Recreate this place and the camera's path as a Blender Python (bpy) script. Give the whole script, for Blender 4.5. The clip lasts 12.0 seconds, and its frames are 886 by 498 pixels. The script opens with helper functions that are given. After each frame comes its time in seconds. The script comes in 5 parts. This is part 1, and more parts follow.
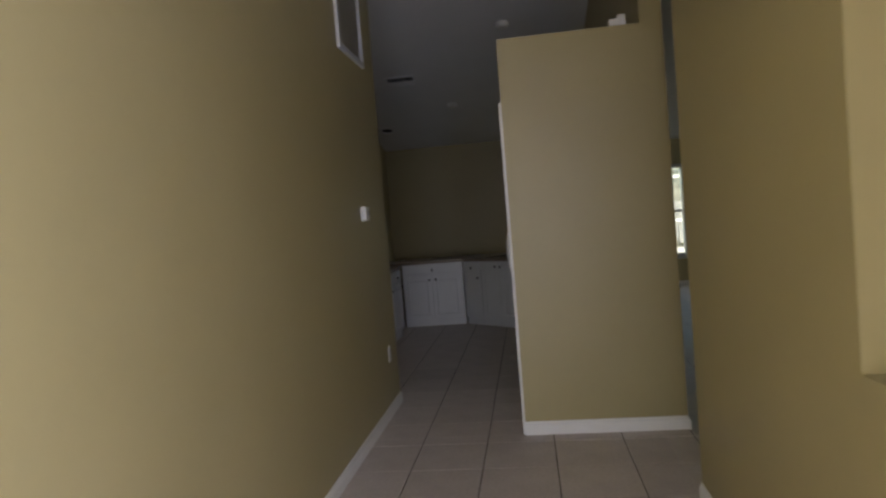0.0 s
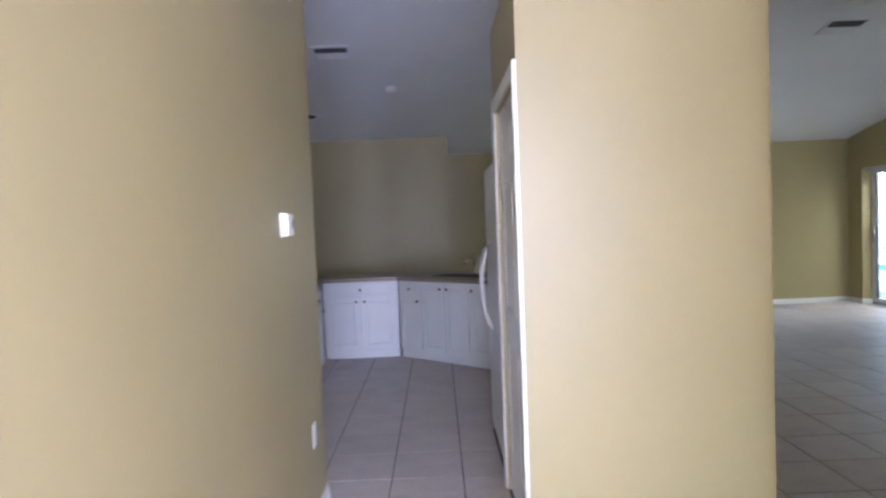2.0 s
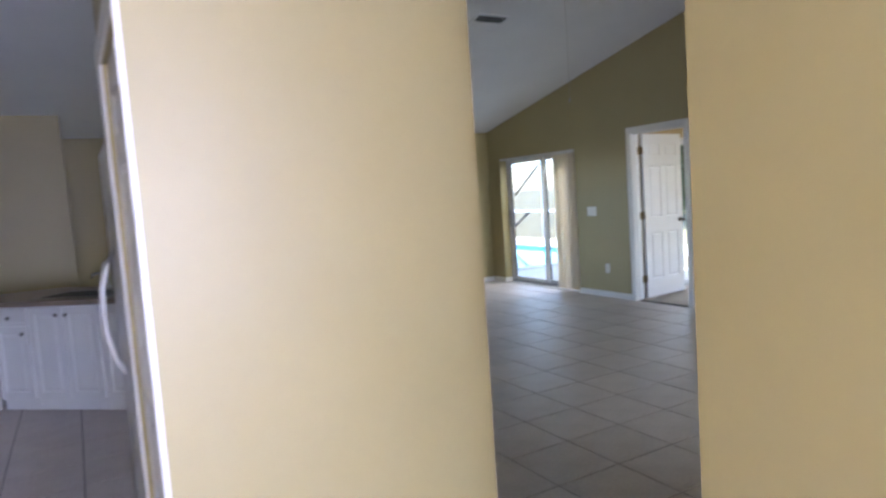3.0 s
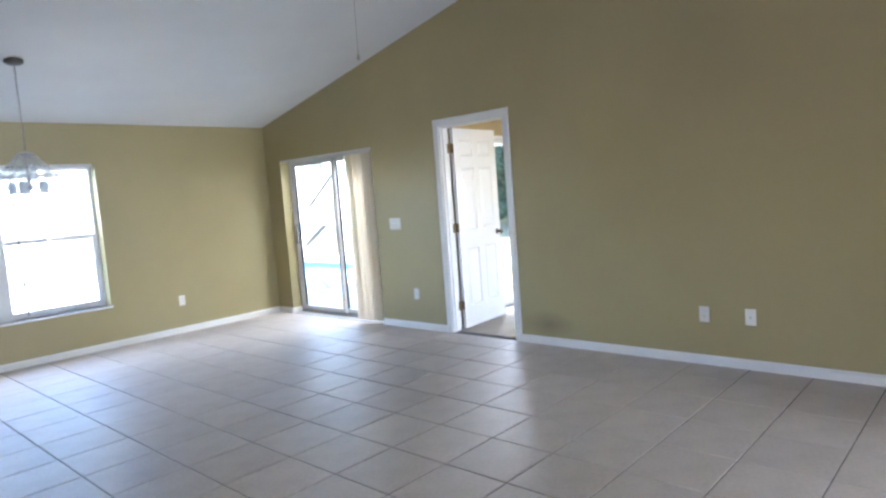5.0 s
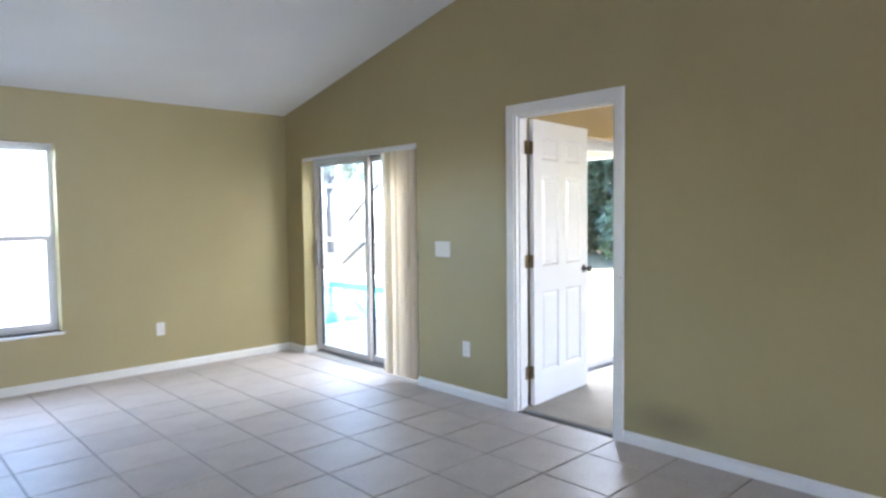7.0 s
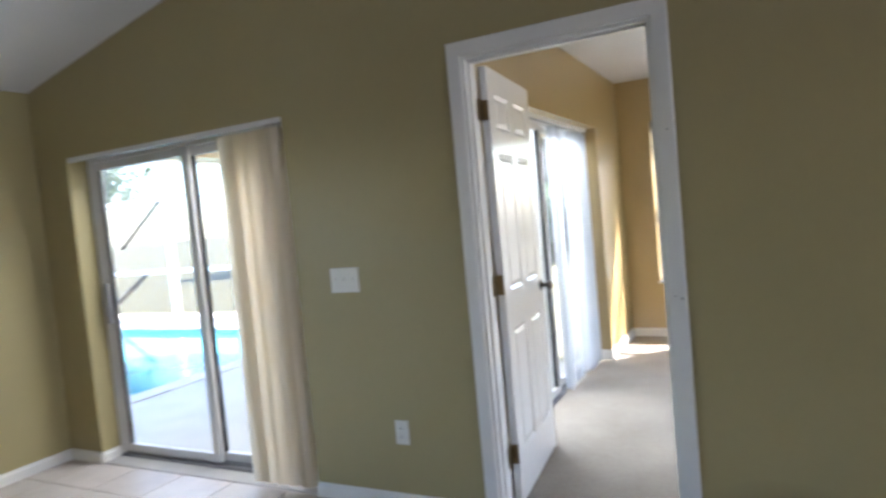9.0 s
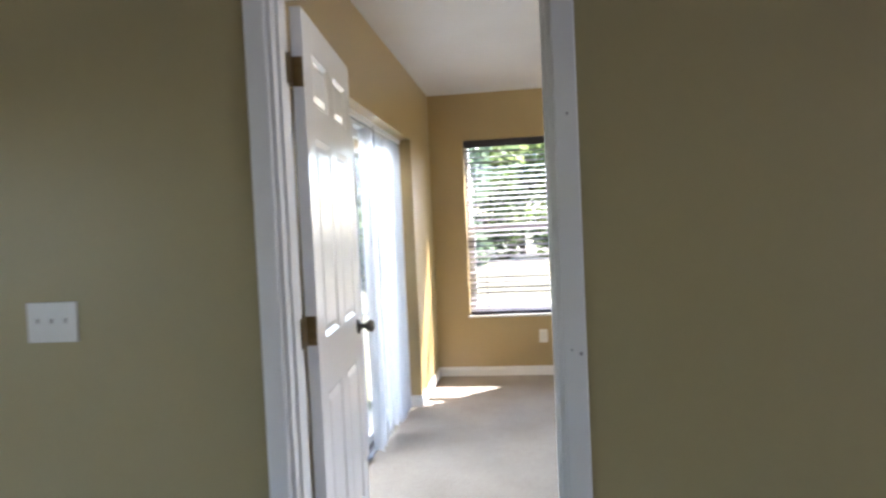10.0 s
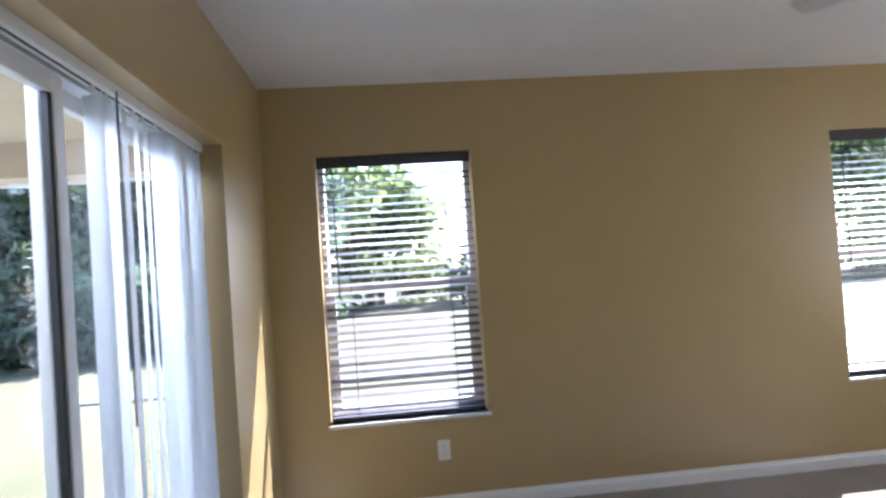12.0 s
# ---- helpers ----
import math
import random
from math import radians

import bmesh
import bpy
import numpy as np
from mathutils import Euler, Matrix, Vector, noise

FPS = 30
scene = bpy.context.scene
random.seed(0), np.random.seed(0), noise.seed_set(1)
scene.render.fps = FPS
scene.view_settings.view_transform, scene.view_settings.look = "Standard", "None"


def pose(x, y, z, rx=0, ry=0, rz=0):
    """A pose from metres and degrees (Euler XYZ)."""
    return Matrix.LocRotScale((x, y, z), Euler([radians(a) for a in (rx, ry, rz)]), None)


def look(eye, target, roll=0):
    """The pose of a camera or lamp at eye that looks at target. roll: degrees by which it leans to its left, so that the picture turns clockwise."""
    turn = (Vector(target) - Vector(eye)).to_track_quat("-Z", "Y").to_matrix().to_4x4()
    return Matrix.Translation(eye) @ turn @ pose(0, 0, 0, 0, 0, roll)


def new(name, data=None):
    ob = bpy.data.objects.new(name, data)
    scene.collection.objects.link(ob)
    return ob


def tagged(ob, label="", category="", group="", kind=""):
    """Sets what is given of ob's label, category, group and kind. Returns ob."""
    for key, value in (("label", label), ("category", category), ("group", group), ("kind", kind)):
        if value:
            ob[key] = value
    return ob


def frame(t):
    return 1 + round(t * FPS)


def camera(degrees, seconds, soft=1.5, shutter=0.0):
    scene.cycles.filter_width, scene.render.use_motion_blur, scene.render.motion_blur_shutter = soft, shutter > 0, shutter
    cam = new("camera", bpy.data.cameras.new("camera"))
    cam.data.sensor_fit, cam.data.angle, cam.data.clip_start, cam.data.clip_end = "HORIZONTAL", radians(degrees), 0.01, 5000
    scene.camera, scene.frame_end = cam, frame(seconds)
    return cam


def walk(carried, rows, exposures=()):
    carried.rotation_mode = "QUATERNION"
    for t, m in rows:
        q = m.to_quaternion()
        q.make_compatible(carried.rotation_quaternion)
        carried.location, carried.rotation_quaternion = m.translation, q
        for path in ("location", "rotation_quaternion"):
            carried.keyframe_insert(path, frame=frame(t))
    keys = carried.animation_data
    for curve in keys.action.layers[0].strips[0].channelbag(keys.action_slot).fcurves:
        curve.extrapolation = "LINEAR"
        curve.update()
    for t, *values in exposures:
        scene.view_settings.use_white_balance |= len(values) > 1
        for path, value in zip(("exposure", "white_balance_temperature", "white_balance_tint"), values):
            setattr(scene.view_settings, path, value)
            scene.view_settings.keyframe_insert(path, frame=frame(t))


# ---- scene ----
cam = camera(69.4, 12.0, soft=2.5, shutter=0.3)
PATH = [
    (0, (0.307, -0.849, 1.374), (0.041, 1.131, 1.286), -4.7),
    (0.5, (0.174, -0.437, 1.378), (-0.139, 1.535, 1.271), -1.6),
    (1, (0.093, -0.041, 1.454), (-0.17, 1.941, 1.424), 0.0),
    (1.5, (-0.088, 0.26, 1.488), (-0.23, 2.252, 1.385), -2.1),
    (2, (-0.122, 0.628, 1.461), (-0.108, 2.625, 1.367), -2.3),
    (2.5, (-0.059, 1.066, 1.454), (0.444, 2.998, 1.335), -2.2),
    (3, (0.058, 1.404, 1.466), (1.048, 3.134, 1.295), -3.9),
    (3.5, (0.293, 1.757, 1.373), (1.46, 3.378, 1.278), -4.7),
    (3.7, (0.419, 1.915, 1.365), (1.702, 3.444, 1.237), -5.3),
    (5.3, (1.522, 2.922, 1.416), (3.001, 4.255, 1.228), -3.8),
    (5.5, (1.683, 3.034, 1.4), (3.167, 4.36, 1.2), -3.2),
    (6, (2.01, 3.35, 1.415), (3.376, 4.805, 1.291), -1.6),
    (6.5, (2.281, 3.742, 1.42), (3.546, 5.282, 1.251), -1.3),
    (7, (2.583, 4.139, 1.365), (3.954, 5.591, 1.261), -0.7),
    (7.2, (2.68, 4.318, 1.362), (4.101, 5.725, 1.309), -0.9),
    (8.8, (3.312, 5.717, 1.345), (4.967, 6.838, 1.267), -4.6),
    (9, (3.413, 5.855, 1.381), (5.19, 6.767, 1.274), -5.3),
    (9.5, (3.779, 6.08, 1.342), (5.678, 6.705, 1.272), -4.6),
    (10, (4.215, 6.287, 1.337), (6.196, 6.553, 1.269), -2.7),
    (10.5, (4.648, 6.401, 1.35), (6.648, 6.416, 1.299), -3.6),
    (11, (5.129, 6.454, 1.387), (7.128, 6.41, 1.348), -3.4),
    (11.5, (5.629, 6.498, 1.4), (7.621, 6.316, 1.376), -4.4),
    (12, (6.109, 6.479, 1.414), (8.099, 6.286, 1.465), -4.0),
]
EXPOSURES = [(0, 1.4, 7500, 3), (0.5, 2.24, 6500, 7), (1.0, 2.96, 6150, 10), (1.5, 3.5, 6000, 12), (2.5, 3.87, 5850, 14), (3.0, 3.74, 5800, 15), (3.7, 3.6, 5750, 17), (5.3, 4.7, 5700, 14), (7.2, 4.46, 5850, 15),
             (8.8, 3.88, 6050, 15), (9.5, 3.74, 6050, 16), (10.5, 3.8, 5900, 18), (11.2, 3.48, 5550, 19), (12, 3.1, 5400, 19)]
walk(cam, [(t, look(e, a, r)) for t, e, a, r in PATH], EXPOSURES)

# world and sun: clear morning, sun in the south-east
SUN = Vector((1.0, -1.0, 1.42)).normalized()
world = bpy.data.worlds.new("sky")
scene.world = world
world.use_nodes = True
sky = world.node_tree.nodes.new("ShaderNodeTexSky")
sky.sky_type = "NISHITA"
sky.sun_disc = False
sky.sun_elevation = math.asin(SUN.z)
sky.sun_rotation = math.atan2(SUN.x, SUN.y)
world.node_tree.nodes["Background"].inputs[1].default_value = 0.14
world.node_tree.links.new(sky.outputs[0], world.node_tree.nodes["Background"].inputs[0])
sun_data = bpy.data.lights.new("sun", "SUN")
sun_data.energy, sun_data.angle, sun_data.color = 5.0, radians(0.5), (1.0, 0.96, 0.91)
new("sun", sun_data).matrix_world = look(SUN * 30, (0, 0, 0))


def area_lamp(name, eye, target, w, h, energy, color):
    data = bpy.data.lights.new(name, "AREA")
    data.shape, data.size, data.size_y, data.energy, data.color = "RECTANGLE", w, h, energy, color
    new(name, data).matrix_world = look(eye, target)


# added lamps for sky light: at the assumed entrance behind the walker and above the glass of each window; hall side,
# den and bedroom south are fill at unseen, invented openings
DAY = (0.86, 0.93, 1.0)
# tint of the hall lamps, tuned to make the hall walls less green
HALL_TINT = (0.69, 0.73, 1.11)
area_lamp("entrance_daylight", (0.1, -3.12, 1.1), (0.1, 0, 1.1), 0.95, 2.0, 13, HALL_TINT)
# added fill for the hall's left wall; no window is known here
area_lamp("hall_side_fill", (1.07, -1.9, 1.4), (-1, -1.7, 1.3), 1.1, 1.8, 54, HALL_TINT)
# added fill that brightens the living room from an unseen, assumed den
area_lamp("den_fill", (3.7, -3.1, 1.6), (3.7, 3, 1.5), 2.2, 1.8, 19, DAY)
area_lamp("pool_door_daylight", (6.42, 8.88, 2.24), (5.6, 8.88, 0.6), 1.6, 0.3, 3, DAY)
area_lamp("dining_window_daylight", (2.85, 10.6, 2.3), (2.85, 9.3, 1.0), 1.9, 0.3, 3.5, DAY)
area_lamp("garden_door_daylight", (7.9, 7.95, 2.2), (7.9, 6.5, 0.7), 1.9, 0.4, 9, DAY)
area_lamp("bedroom_window_daylight", (10.2, 6.37, 2.28), (9.0, 6.37, 1.0), 0.8, 0.25, 3.2, DAY)
area_lamp("bedroom_window_daylight", (10.2, 3.2, 2.28), (9.0, 3.2, 1.0), 0.8, 0.25, 3.2, DAY)
# added fill to brighten the bedroom; its south opening is invented
area_lamp("bedroom_south_fill", (8.0, 1.88, 1.5), (8.0, 4, 1.4), 1.5, 1.4, 1.4, DAY)


# ---- materials ----
def material(name, color, rough=0.6, color2=None, scale=3.0, bump=0.0, bump_scale=200.0, metal=0.0, spread=0.0, coat=0.0, fine=None):
    m = bpy.data.materials.new(name)
    m.use_nodes = True
    nt = m.node_tree
    bsdf = nt.nodes["Principled BSDF"]
    bsdf.inputs["Roughness"].default_value = rough
    bsdf.inputs["Metallic"].default_value = metal
    bsdf.inputs["Coat Weight"].default_value = coat
    tc = nt.nodes.new("ShaderNodeTexCoord")
    noise_a = nt.nodes.new("ShaderNodeTexNoise")
    noise_a.inputs["Scale"].default_value = scale
    noise_a.inputs["Detail"].default_value = 6
    nt.links.new(tc.outputs["Object"], noise_a.inputs["Vector"])
    ramp = nt.nodes.new("ShaderNodeValToRGB")
    c2 = color2 or tuple(c * 0.9 for c in color)
    ramp.color_ramp.elements[0].position, ramp.color_ramp.elements[1].position = 0.3, 0.7
    ramp.color_ramp.elements[0].color = (*color, 1)
    ramp.color_ramp.elements[1].color = (*c2, 1)
    nt.links.new(noise_a.outputs[0], ramp.inputs[0])
    out = ramp.outputs[0]
    if fine:
        nf = nt.nodes.new("ShaderNodeTexNoise")
        nf.inputs["Scale"].default_value = fine[0]
        nf.inputs["Detail"].default_value = 4
        nt.links.new(tc.outputs["Object"], nf.inputs["Vector"])
        mx = nt.nodes.new("ShaderNodeMix")
        mx.data_type, mx.blend_type = "RGBA", "OVERLAY"
        mx.inputs[0].default_value = fine[1]
        nt.links.new(out, mx.inputs[6])
        nt.links.new(nf.outputs[0], mx.inputs[7])
        out = mx.outputs[2]
    if spread:
        info = nt.nodes.new("ShaderNodeObjectInfo")
        mr = nt.nodes.new("ShaderNodeMapRange")
        mr.inputs[3].default_value, mr.inputs[4].default_value = 1 - spread, 1 + spread
        nt.links.new(info.outputs["Random"], mr.inputs[0])
        hsv = nt.nodes.new("ShaderNodeHueSaturation")
        nt.links.new(mr.outputs[0], hsv.inputs["Value"])
        nt.links.new(out, hsv.inputs["Color"])
        out = hsv.outputs[0]
    nt.links.new(out, bsdf.inputs["Base Color"])
    if bump:
        nb = nt.nodes.new("ShaderNodeTexNoise")
        nb.inputs["Scale"].default_value = bump_scale
        nb.inputs["Detail"].default_value = 3
        nt.links.new(tc.outputs["Object"], nb.inputs["Vector"])
        bp = nt.nodes.new("ShaderNodeBump")
        bp.inputs["Strength"].default_value = bump
        bp.inputs["Distance"].default_value = 0.004
        nt.links.new(nb.outputs[0], bp.inputs["Height"])
        nt.links.new(bp.outputs[0], bsdf.inputs["Normal"])
    return m


def clear_glass(name, tint=(1, 1, 1), rough=0.0):
    m = bpy.data.materials.new(name)
    m.use_nodes = True
    nt = m.node_tree
    nt.nodes.remove(nt.nodes["Principled BSDF"])
    tr = nt.nodes.new("ShaderNodeBsdfTransparent")
    tr.inputs[0].default_value = (*tint, 1)
    gl = nt.nodes.new("ShaderNodeBsdfGlossy")
    gl.inputs["Roughness"].default_value = rough
    lw = nt.nodes.new("ShaderNodeLayerWeight")
    lw.inputs[0].default_value = 0.5
    fr = nt.nodes.new("ShaderNodeMapRange")
    fr.interpolation_type = "SMOOTHSTEP"
    fr.inputs[1].default_value, fr.inputs[2].default_value = 0.55, 1.0
    fr.inputs[3].default_value, fr.inputs[4].default_value = 0.035, 0.45
    nt.links.new(lw.outputs["Facing"], fr.inputs[0])
    mx = nt.nodes.new("ShaderNodeMixShader")
    nt.links.new(fr.outputs[0], mx.inputs[0])
    nt.links.new(tr.outputs[0], mx.inputs[1])
    nt.links.new(gl.outputs[0], mx.inputs[2])
    nt.links.new(mx.outputs[0], nt.nodes["Material Output"].inputs[0])
    return m


def thin_cloth(name, color, glow):
    """Diffuse sheet that lets part of the daylight through."""
    m = bpy.data.materials.new(name)
    m.use_nodes = True
    nt = m.node_tree
    nt.nodes.remove(nt.nodes["Principled BSDF"])
    df = nt.nodes.new("ShaderNodeBsdfDiffuse")
    tl = nt.nodes.new("ShaderNodeBsdfTranslucent")
    nz = nt.nodes.new("ShaderNodeTexNoise")
    nz.inputs["Scale"].default_value = 40
    rp = nt.nodes.new("ShaderNodeValToRGB")
    rp.color_ramp.elements[0].color = (*[c * 0.93 for c in color], 1)
    rp.color_ramp.elements[1].color = (*color, 1)
    nt.links.new(nz.outputs[0], rp.inputs[0])
    mx = nt.nodes.new("ShaderNodeMixShader")
    mx.inputs[0].default_value = glow
    nt.links.new(rp.outputs[0], df.inputs[0])
    nt.links.new(rp.outputs[0], tl.inputs[0])
    nt.links.new(df.outputs[0], mx.inputs[1])
    nt.links.new(tl.outputs[0], mx.inputs[2])
    nt.links.new(mx.outputs[0], nt.nodes["Material Output"].inputs[0])
    return m


PAINT = material("khaki_paint", (0.398, 0.335, 0.166), 0.42, (0.372, 0.312, 0.152), 1.3, 0.03, 160, fine=(24, 0.02))
SCUFFED = PAINT.copy()
SCUFFED.name = "khaki_paint_scuffed"
nt_ = SCUFFED.node_tree
link_ = nt_.nodes["Principled BSDF"].inputs["Base Color"].links[0].from_socket
geo_ = nt_.nodes.new("ShaderNodeNewGeometry")
off_ = nt_.nodes.new("ShaderNodeVectorMath")
off_.operation = "SUBTRACT"
off_.inputs[1].default_value = (5.95, 5.84, 0.185)
squash_ = nt_.nodes.new("ShaderNodeVectorMath")
squash_.operation = "MULTIPLY"
squash_.inputs[1].default_value = (1.0, 0.75, 1.7)
dist_ = nt_.nodes.new("ShaderNodeVectorMath")
dist_.operation = "LENGTH"
nt_.links.new(geo_.outputs["Position"], off_.inputs[0])
nt_.links.new(off_.outputs[0], squash_.inputs[0])
nt_.links.new(squash_.outputs[0], dist_.inputs[0])
wob_ = nt_.nodes.new("ShaderNodeTexNoise")
wob_.inputs["Scale"].default_value = 9
mad_ = nt_.nodes.new("ShaderNodeMath")
mad_.operation = "MULTIPLY_ADD"
mad_.inputs[1].default_value = 0.16
nt_.links.new(wob_.outputs[0], mad_.inputs[0])
nt_.links.new(dist_.outputs["Value"], mad_.inputs[2])
fade_ = nt_.nodes.new("ShaderNodeMapRange")
fade_.inputs[1].default_value, fade_.inputs[2].default_value = 0.10, 0.30
fade_.inputs[3].default_value, fade_.inputs[4].default_value = 0.5, 0.0
nt_.links.new(mad_.outputs[0], fade_.inputs[0])
mix_ = nt_.nodes.new("ShaderNodeMix")
mix_.data_type = "RGBA"
mix_.inputs[7].default_value = (0.13, 0.10, 0.06, 1)
nt_.links.new(fade_.outputs[0], mix_.inputs[0])
nt_.links.new(link_, mix_.inputs[6])
nt_.links.new(mix_.outputs[2], nt_.nodes["Principled BSDF"].inputs["Base Color"])
GOLD = material("golden_paint", (0.415, 0.308, 0.133), 0.33, (0.385, 0.282, 0.121), 1.3, 0.03, 160, fine=(24, 0.02))
GOLD.node_tree.nodes["Principled BSDF"].inputs["Specular IOR Level"].default_value = 0.8
CEIL = material("ceiling_white", (0.74, 0.74, 0.73), 0.9, (0.70, 0.70, 0.69), 2.0, 0.35, 90)
TRIM = material("trim_white", (0.80, 0.79, 0.76), 0.35, (0.76, 0.75, 0.71), 4.0, 0.03, 60)
DOORW = material("door_white", (0.78, 0.78, 0.77), 0.3, (0.75, 0.75, 0.74), 3.0, 0.04, 150, coat=0.5)
DOORW.node_tree.nodes["Principled BSDF"].inputs["Coat Roughness"].default_value = 0.2
TILE = material("tile_ceramic", (0.57, 0.505, 0.455), 0.46, (0.50, 0.44, 0.395), 5.0, 0.05, 30, spread=0.05, fine=(45, 0.18))
GROUT = material("grout", (0.085, 0.07, 0.055), 0.9, (0.12, 0.10, 0.08), 6.0, 0.3, 200)
CARPET = material("carpet_beige", (0.44, 0.39, 0.32), 0.95, (0.30, 0.26, 0.205), 1.3, 1.0, 420, fine=(140, 0.4))
CABW = material("cabinet_white", (0.78, 0.78, 0.77), 0.35, (0.74, 0.74, 0.73), 3.0, 0.03, 80)
COUNTER = material("laminate_tan", (0.30, 0.24, 0.18), 0.35, (0.22, 0.175, 0.13), 40.0, 0.0)
FRIDGE = material("fridge_white", (0.80, 0.80, 0.79), 0.3, (0.78, 0.78, 0.77), 5.0, 0.08, 300)
BRASS = material("antique_brass", (0.30, 0.22, 0.11), 0.38, (0.20, 0.145, 0.075), 25.0, 0.1, 90, metal=1.0)
PEWTER = material("dark_pewter", (0.14, 0.125, 0.11), 0.32, (0.10, 0.09, 0.08), 30.0, metal=1.0)
CHROME = material("chrome", (0.75, 0.75, 0.76), 0.12, (0.70, 0.70, 0.71), 8.0, metal=1.0)
STEEL = material("sink_steel", (0.45, 0.44, 0.43), 0.3, (0.38, 0.37, 0.36), 12.0, metal=1.0)
ALUM = material("white_aluminium", (0.72, 0.72, 0.72), 0.4, (0.66, 0.66, 0.66), 6.0)
ALUMG = material("grey_aluminium", (0.33, 0.33, 0.34), 0.4, (0.28, 0.28, 0.29), 6.0, metal=0.6)
RUBBER = material("black_gasket", (0.02, 0.02, 0.022), 0.6)
SCUFF = material("scuff_grey", (0.36, 0.34, 0.32), 0.6)
PLATE = material("switch_plastic", (0.78, 0.77, 0.72), 0.35, (0.75, 0.74, 0.69), 8.0)
# near-black: paints the shade inside recesses; also colours the fridge's kick grille
DARK = material("slot_dark", (0.03, 0.03, 0.03), 0.6)
BLINDS = material("dark_blind_slat", (0.05, 0.045, 0.055), 0.6, (0.04, 0.035, 0.045), 30.0)
# lighter copy of BLINDS: sunlight on the slats put into their colour
SLAT_SUNLIT = material("blind_slat_sunlit", (0.16, 0.14, 0.14), 0.5, (0.13, 0.112, 0.115), 30.0)
SLAT_SUNLIT.node_tree.nodes["Principled BSDF"].inputs["Specular IOR Level"].default_value = 1.0
WAND = material("wand_grey", (0.12, 0.12, 0.13), 0.4)
CORD = material("cord_white", (0.38, 0.37, 0.35), 0.8)
VANE = thin_cloth("vertical_vane", (0.86, 0.80, 0.69), 0.58)
VANEW = thin_cloth("white_vane", (0.76, 0.77, 0.78), 0.3)
GLASS = clear_glass("window_glass", (0.97, 0.98, 0.97))
SHADE = clear_glass("lamp_glass", (0.93, 0.96, 0.98), 0.05)
SHADE.node_tree.nodes["Map Range"].inputs[3].default_value = 0.3
FROST = thin_cloth("frosted_glass", (0.90, 0.93, 0.96), 0.65)
STUCCO = material("stucco", (0.55, 0.47, 0.36), 0.9, (0.50, 0.42, 0.32), 3.0, 0.6, 120)
ROOF = material("roof_shingle", (0.16, 0.13, 0.11), 0.9, (0.11, 0.09, 0.08), 9.0, 0.6, 60)
CONCRETE = material("pool_deck", (0.46, 0.44, 0.41), 0.85, (0.40, 0.38, 0.355), 4.0, 0.4, 90)
PATHWAY = material("weathered_path", (0.10, 0.10, 0.10), 0.9, (0.075, 0.075, 0.078), 5.0, 0.4, 70)
CAGE = material("cage_white", (0.78, 0.78, 0.77), 0.45)
SCREEN = bpy.data.materials.new("insect_screen")
SCREEN.use_nodes = True
sc_ = SCREEN.node_tree
sc_.nodes.remove(sc_.nodes["Principled BSDF"])
sc_mix = sc_.nodes.new("ShaderNodeMixShader")
sc_dif = sc_.nodes.new("ShaderNodeBsdfDiffuse")
sc_dif.inputs[0].default_value = (0.10, 0.105, 0.115, 1)
sc_mix.inputs[0].default_value = 0.38
sc_.links.new(sc_.nodes.new("ShaderNodeBsdfTransparent").outputs[0], sc_mix.inputs[1])
sc_.links.new(sc_dif.outputs[0], sc_mix.inputs[2])
sc_.links.new(sc_mix.outputs[0], sc_.nodes["Material Output"].inputs[0])
BRONZE = material("cage_brace", (0.06, 0.055, 0.05), 0.5)
POOLW = material("pool_water", (0.03, 0.22, 0.27), 0.06, (0.05, 0.28, 0.33), 3.0, 0.25, 8)
POOLT = material("pool_tile", (0.20, 0.45, 0.50), 0.3, (0.16, 0.38, 0.45), 20.0)
GRASS = material("lawn", (0.06, 0.056, 0.019), 0.95, (0.09, 0.078, 0.034), 1.2, 0.8, 60, fine=(80, 0.4))
BARK = material("bark", (0.13, 0.10, 0.075), 0.9, (0.08, 0.06, 0.045), 12.0, 0.8, 30)


def foliage(name, color, color2, through_):
    """Leaves that let part of the sunlight through, varied leaf by leaf."""
    m = material(name, color, 0.36, color2, 0.8)
    nt = m.node_tree
    bsdf = nt.nodes["Principled BSDF"]
    base = bsdf.inputs["Base Color"].links[0].from_socket
    geo = nt.nodes.new("ShaderNodeNewGeometry")
    mr = nt.nodes.new("ShaderNodeMapRange")
    mr.inputs[3].default_value, mr.inputs[4].default_value = 0.6, 1.4
    nt.links.new(geo.outputs["Random Per Island"], mr.inputs[0])
    hsv = nt.nodes.new("ShaderNodeHueSaturation")
    nt.links.new(mr.outputs[0], hsv.inputs["Value"])
    nt.links.new(base, hsv.inputs["Color"])
    nt.links.new(hsv.outputs[0], bsdf.inputs["Base Color"])
    tl = nt.nodes.new("ShaderNodeBsdfTranslucent")
    nt.links.new(hsv.outputs[0], tl.inputs[0])
    mx = nt.nodes.new("ShaderNodeMixShader")
    mx.inputs[0].default_value = through_
    nt.links.new(bsdf.outputs[0], mx.inputs[1])
    nt.links.new(tl.outputs[0], mx.inputs[2])
    nt.links.new(mx.outputs[0], nt.nodes["Material Output"].inputs[0])
    return m


LEAF = foliage("foliage", (0.088, 0.125, 0.08), (0.135, 0.18, 0.11), 0.62)
LEAFB = foliage("foliage_light", (0.10, 0.145, 0.05), (0.16, 0.19, 0.07), 0.55)
FENCE = material("fence_vinyl", (0.74, 0.74, 0.72), 0.5)


